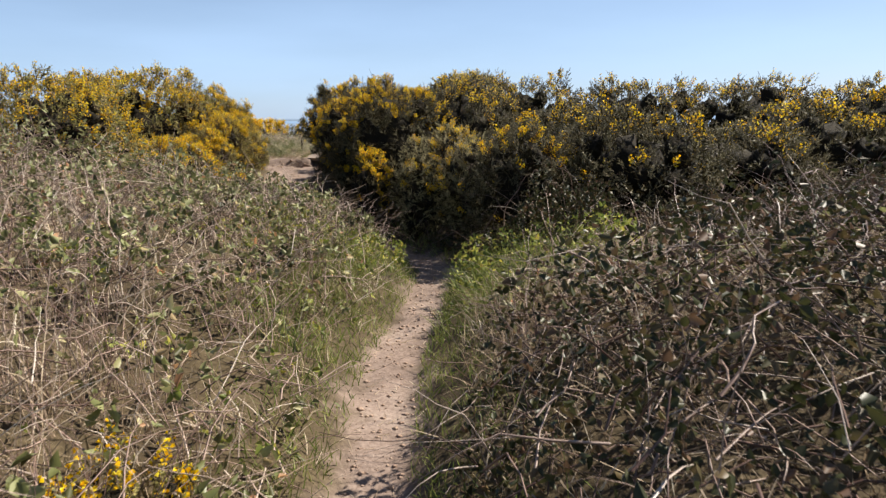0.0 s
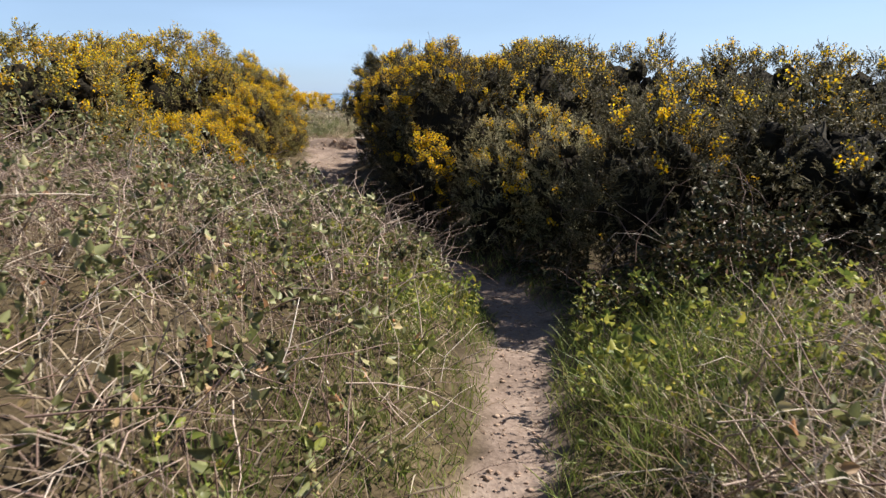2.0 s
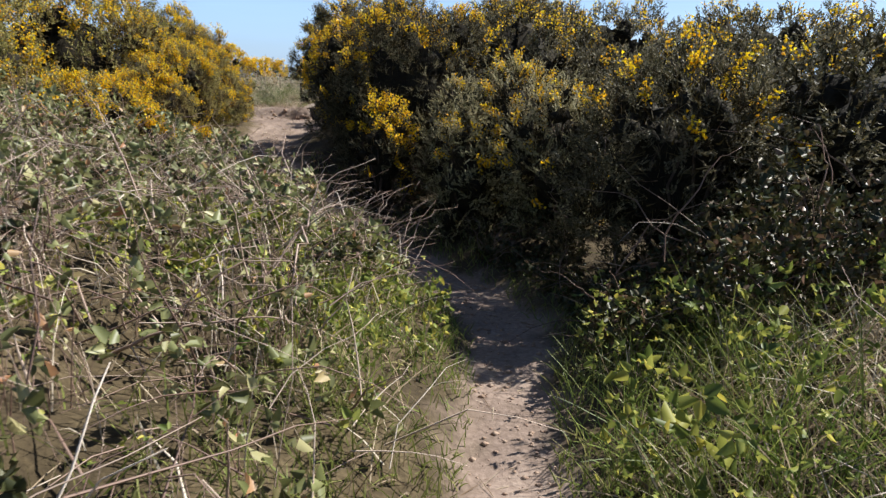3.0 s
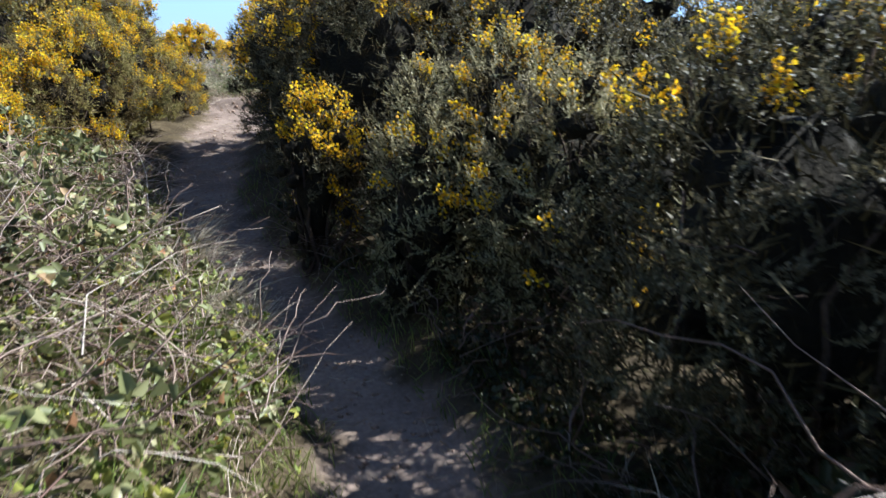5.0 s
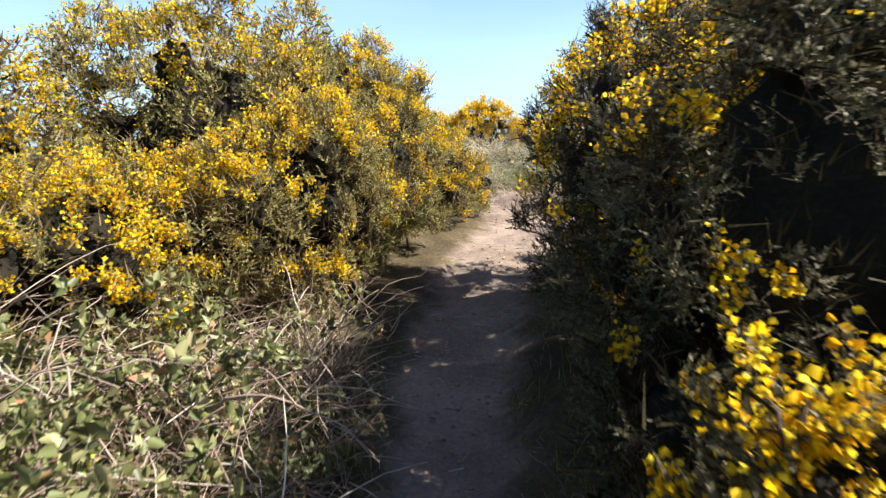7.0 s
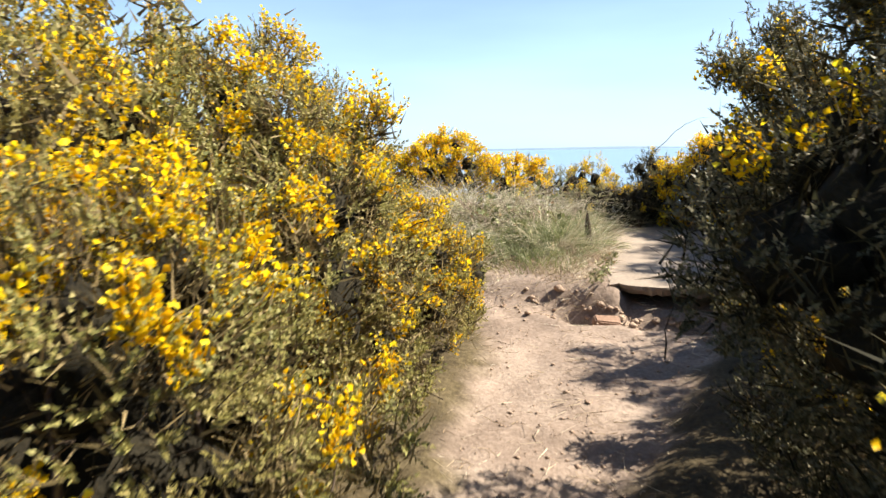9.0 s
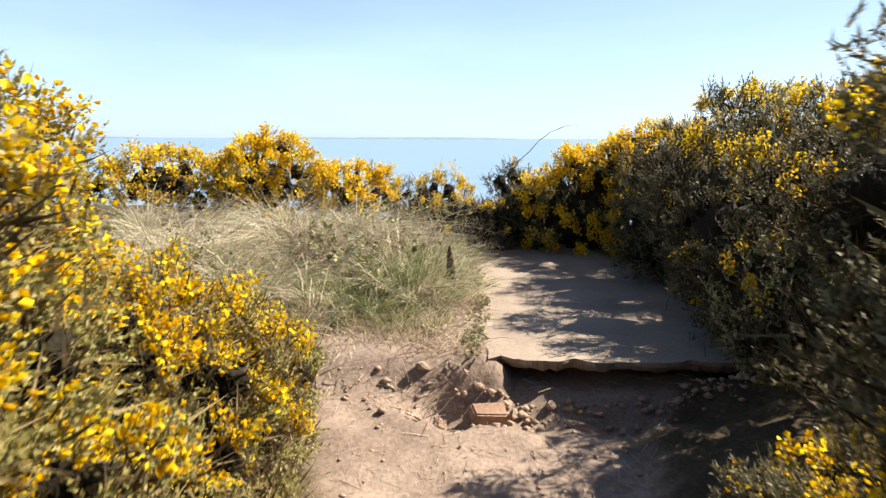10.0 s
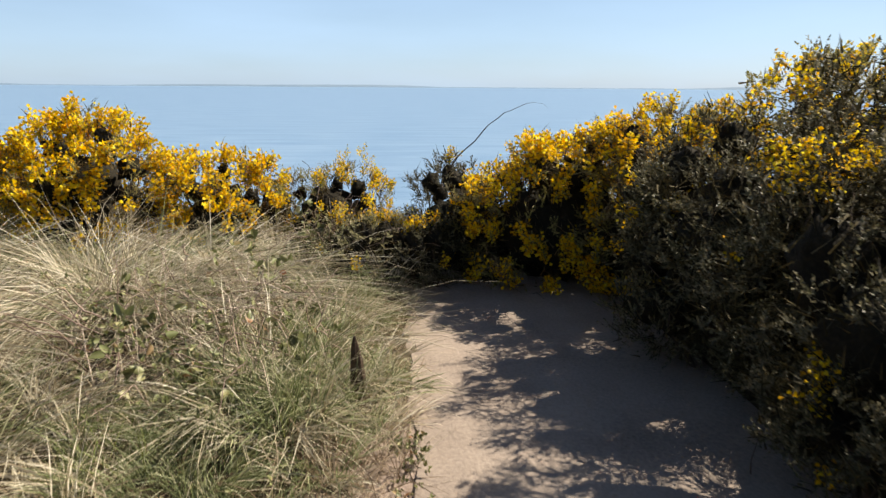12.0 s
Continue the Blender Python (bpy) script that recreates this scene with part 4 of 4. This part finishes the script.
def tussock(x, y, r, height, count, seed, label, green=0.2, lean=(0, 0), group="dune grass by the slab", droop=(0.15, 1.3), wild=0.22, broad=1.0, spread=0.65):
    rng = np.random.default_rng(5000 + seed)
    # blades grow in strands that bend the same way
    m = max(5, count // 34)
    own = rng.integers(0, m, count)
    a, q = rng.uniform(0, 2 * np.pi, m), np.sqrt(rng.random(m))
    px, py = x + r * 0.8 * q * np.cos(a), y + r * 0.8 * q * np.sin(a)
    out = np.stack([np.cos(a) * q, np.sin(a) * q, 0 * a], 1)
    strand = np.array([lean[0], lean[1], 1.0]) + out * spread + rng.normal(size=(m, 3)) * [wild, wild, 0]
    way = unit(strand[own] + rng.normal(size=(count, 3)) * [0.13, 0.13, 0.05])
    px, py = px[own] + rng.normal(size=count) * 0.022, py[own] + rng.normal(size=count) * 0.022
    p = np.stack([px, py, land(px, py) - 0.02], 1)
    high = rng.uniform(0.6, 1.2, m)[own]
    ln = rng.uniform(0.45, 1.1, count) * height * high
    w, bend = rng.uniform(0.0025, 0.005, count) * broad, rng.uniform(*droop, count)
    ob = thing("grass_tussock", (x, y, float(land(np.array(x), np.array(y)))), label, "grass tussock", group)
    fresh = (rng.random(m) < green)[own]
    for name, kept, mat in (("dead_growth", ~fresh, M_MARRAM), ("fresh_growth", fresh, M_MARRAM_GREEN)):
        if kept.any():
            part(name, blades(p[kept], way[kept], ln[kept] * (1.0 if mat is M_MARRAM else 0.8), w[kept], bend[kept], rng), mat, ob, kind="stuff")


bramble(-3.55, 15.75, 0.55, 0.6, 0.34, 70, 260, 500, False, "brown tangle of dead bramble canes among grass tussocks")
bramble(-3.0, 17.2, 0.45, 0.4, 0.42, 71, 160, 500, False, "brown tangle of dead bramble canes among grass tussocks")
PALE = "pale bleached tussock of arching dune grass"
MIXED = "green and straw-coloured tussock of dune grass beside the slab"
for k, (x, y, r, h, n) in enumerate([(-4.2, 16.35, 0.5, 0.80, 2000), (-4.85, 15.6, 0.5, 0.66, 1700), (-3.55, 16.55, 0.36, 0.62, 1100), (-5.7, 16.6, 0.6, 0.7, 1400),
                                     (-3.4, 17.35, 0.36, 0.5, 700), (-5.4, 14.6, 0.55, 0.5, 1200), (-4.7, 16.95, 0.4, 0.6, 800), (-4.15, 15.15, 0.4, 0.48, 900)]):
    tussock(x, y, r * 0.85, h * 1.25, int(n * 1.05), k, PALE, 0.36, (0.25, -0.1), droop=(0.5, 1.5), wild=0.32, broad=1.05, spread=0.5)
for k, (x, y, r, h, n) in enumerate([(-3.02, 15.68, 0.26, 0.52, 1100), (-3.35, 15.3, 0.30, 0.40, 900), (-3.05, 16.3, 0.24, 0.5, 700), (-2.88, 16.9, 0.26, 0.5, 600),
                                     (-2.95, 15.0, 0.16, 0.24, 500), (-3.6, 14.95, 0.25, 0.3, 600),
                                     (-3.1, 14.72, 0.22, 0.26, 500), (-2.84, 14.62, 0.13, 0.18, 260), (-3.7, 14.6, 0.28, 0.28, 560), (-4.15, 14.4, 0.32, 0.34, 560), (-2.78, 15.2, 0.1, 0.22, 240), (-3.0, 15.42, 0.20, 0.52, 1100), (-2.74, 15.58, 0.13, 0.34, 520), (-3.25, 15.75, 0.22, 0.6, 800), (-3.14, 15.18, 0.18, 0.56, 800), (-3.36, 15.45, 0.2, 0.6, 800)]):
    tussock(x, y, r, h, int(n * 0.75), 20 + k, MIXED, 0.75, wild=0.3, broad=1.3)
tussock(-2.92, 16.05, 0.16, 0.80, 60, 30, "long arching blades of dune grass hanging over the slab", 0.1, (0.75, 0.0), droop=(0.5, 1.0))
tussock(-3.38, 14.92, 0.24, 0.26, 1300, 31, "dense patch of fresh green grass beside bare soil", 1.0)
for k, (x, y, r, h, n) in enumerate([(-1.02, 7.72, 0.20, 0.44, 520), (-0.86, 7.30, 0.17, 0.36, 380), (-1.32, 8.2, 0.18, 0.42, 420), (-1.66, 8.75, 0.18, 0.42, 380)]):
    tussock(x, y, r, h, n, 40 + k, "clump of tall straw-coloured dead grass at the edge of the path", 0.08, (0.1, 0), "dead grass along the path", (0.2, 1.0), 0.5, 1.0, 0.3)


def turf_chance(x, y):
    left, right, d = beside(x, y)
    return (((left > -0.01) & (x < -2.62) & (y > 14.0)) | ((x < -2.56) & (x > -3.1) & (y > 14.5))) * np.clip(0.55 + 0.45 * wobble(x, y, 0.5, 75), 0.08, 1)


p, rng = scatter(20000, -5.6, -2.6, 13.7, 17.2, turf_chance, 74)
stuff("dead_turf", blades(p, upward(p, rng, 0.7), rng.uniform(0.05, 0.26, len(p)), rng.uniform(0.002, 0.005, len(p)), rng.uniform(0.2, 0.9, len(p)), rng), M_DRY,
      "thin dead turf and brown stems between the tussocks", "dry grass")
p, rng = scatter(7000, -5.0, -2.75, 14.3, 17.0, lambda x, y: turf_chance(x, y) * np.clip(wobble(x, y, 0.7, 77), 0, 1), 76)
stuff("green_turf", blades(p, upward(p, rng, 0.4), rng.uniform(0.08, 0.28, len(p)), rng.uniform(0.002, 0.005, len(p)), rng.uniform(0.1, 0.7, len(p)), rng), M_GREEN,
      "tufts of fresh green grass at the foot of the tussocks", "grass")
p, rng = scatter(1500, -2.80, -2.36, 14.15, 17.2, lambda x, y: np.exp(-(np.maximum(x + 2.66 + 0.0625 * (y - 14.1) * 0.6, 0) / 0.09) ** 2) * np.clip(0.6 + 0.6 * wobble(x, y, 0.3, 83), 0.05, 1), 82)
p[:, 2] = np.maximum(p[:, 2], 0.517 + 0.018 * (p[:, 1] - 14.1)) + 0.003
stuff("verge_straw", blades(p, unit(rng.normal(size=p.shape) * [1, 1, 0.5] + [0.5, 0, 0.45]), rng.uniform(0.04, 0.16, len(p)), rng.uniform(0.002, 0.004, len(p)), rng.uniform(0.3, 0.9, len(p)), rng), M_DRY,
      "short dead grass creeping over the edge of the slab", "dry grass")
p, rng = scatter(260, -2.68, -2.55, 14.12, 15.2, lambda x, y: 0.4 + 0.6 * (wobble(x, y, 0.2, 81) > 0.1), 80)
p[:, 2] += rng.uniform(0.005, 0.05, len(p))
stuff("edge_weeds", leaves(p, unit(rng.normal(size=p.shape) + [0, 0, 0.8]), rng.uniform(0.010, 0.026, len(p)), rng), M_LEAF,
      "small weeds rooted along the edge of the slab", "weeds")
p, rng = scatter(2600, -5.0, -2.9, 14.6, 17.6, lambda x, y: 0.6 * np.clip(wobble(x, y, 0.6, 79), 0, 1), 78)
p[:, 2] += rng.uniform(0.03, 0.35, len(p))
stuff("low_weeds", leaves(p, unit(rng.normal(size=p.shape) + [0, 0, 0.5]), rng.uniform(0.012, 0.03, len(p)), rng), M_LEAF,
      "small olive weeds between the grass tussocks", "weeds")


def lone_canes(name, starts, label, category, mat, thick, leafy=False, twiggy=True):
    """Single long stems that stand out against the rest, bare or set with leaves."""
    for k, (x, y, z, dx, dy, dz, length, sag) in enumerate(starts):
        rng = np.random.default_rng(900 + k)
        ob = thing(name, (x, y, z), label, category)
        main = canes(np.array([[x, y, z]]), np.array([[dx, dy, dz]], float), np.array([length]), np.array([thick]), np.array([sag]), rng, 14, 0.008)
        part("stem", main, mat, ob)
        mid = main[0].reshape(-1, 3, 3).mean(1)
        pick = mid[2:14:2]
        way = unit(np.array([[dx, dy, dz]], float) + rng.normal(size=(len(pick), 3)) * 0.8)
        for q, w in zip(pick, way) if twiggy else ():
            if leafy:
                n = 9
                at = q + w * rng.uniform(0, 0.12, (n, 1)) + rng.normal(size=(n, 3)) * 0.012
                part("leaf_spray", leaves(at, unit(rng.normal(size=(n, 3)) + [0, 0, 0.5]), rng.uniform(0.022, 0.042, n), rng), M_LEAF_DARK, ob, "dark bramble leaves", kind="stuff")
            part("side_shoot", canes(q[None], w[None], np.array([length * rng.uniform(0.12, 0.3)]), np.array([thick * 0.5]), np.array([0.2]), rng, 5, 0.04), mat, ob)


lone_canes("arching_bramble", [(-2.46, 17.1, 1.28, 0.55, 0.0, 0.90, 1.2, 0.47)],
           "long bare bramble stem arching against the sea", "bramble", M_BARK, 0.006, twiggy=False)
rng = np.random.default_rng(95)
lone_canes("dead_branch", [(rng.uniform(0.45, 2.1), rng.uniform(5.85, 6.1), 0.2, rng.uniform(-0.5, 0.5), rng.uniform(-0.35, 0.1), 1.0, rng.uniform(0.22, 0.4), 0.1) for _ in range(9)],
           "bare grey dead branch at the foot of the gorse", "branch", M_CANE, 0.0045)
lone_canes("arching_bramble", [(rng.uniform(-3.0, -1.0), rng.uniform(3.2, 7.4), 0.3, rng.uniform(-1, 1), rng.uniform(-0.8, 0.8), 0.75, rng.uniform(0.7, 1.2), 0.55) for _ in range(16)],
           "dark arching bramble stem with leaves over the dead growth", "bramble", M_CANE_DARK, 0.0045, True)
lone_canes("dead_branch", [(1.5, 6.2, 0.4, -0.2, 0.1, 0.9, 0.45, 0.3),
                           (0.55, 3.1, 0.75, 0.55, -0.75, -0.35, 1.2, 0.0), (-1.3, 5.0, 0.35, 0.7, 0.1, 0.45, 0.9, 0.5), (-2.1, 8.3, 0.4, 0.8, -0.1, 0.6, 0.6, 0.6), (-2.2, 8.9, 0.45, 0.7, 0.1, 0.4, 0.6, 0.5)],
           "dead bleached branch with bare side shoots", "branch", M_CANE, 0.007)


def gorse_spray(x, y, z, way, length, seed):
    """A leafy gorse branch that stands out from its bush, with shoots and flowers along it."""
    rng = np.random.default_rng(700 + seed)
    ob = thing("gorse_spray", (x, y, z), "spiny flowering gorse spray reaching out over the path", "gorse spray")
    main = canes(np.array([[x, y, z]]), np.array([way], float), np.array([length]), np.array([0.008]), np.array([0.2]), rng, 12, 0.012)
    part("stem", main, M_BARK, ob)
    mid = main[0].reshape(-1, 3, 3).mean(1)
    p = np.repeat(mid[2:], 46, 0) + rng.normal(size=(11 * 46, 3)) * 0.036
    w = unit(np.array([way]) + rng.normal(size=p.shape) * 0.9 + [0, 0, 0.3])
    part("foliage", shoots(p, w, rng.uniform(0.03, 0.06, len(p)), rng, 13, 0.0055, 0.0125), M_GORSE_SHADED, ob, "spiny olive shoots", kind="stuff")
    k = rng.random(len(p)) < 0.06
    part("blossom", blossom(p[k], w[k], rng.uniform(0.009, 0.013, k.sum()), rng, 8), M_FLOWER, ob, "yellow pea flowers", kind="stuff")


gorse_spray(-1.78, 11.85, 1.45, (-0.5, 0.1, 0.8), 0.36, 1)
gorse_spray(-1.70, 12.0, 1.55, (-0.35, 0.1, 0.85), 0.36, 2)
gorse_spray(-1.62, 11.6, 1.62, (-0.3, -0.2, 0.85), 0.30, 3)
gorse_spray(-1.64, 12.5, 0.70, (-0.75, 0.05, 0.45), 0.28, 4)
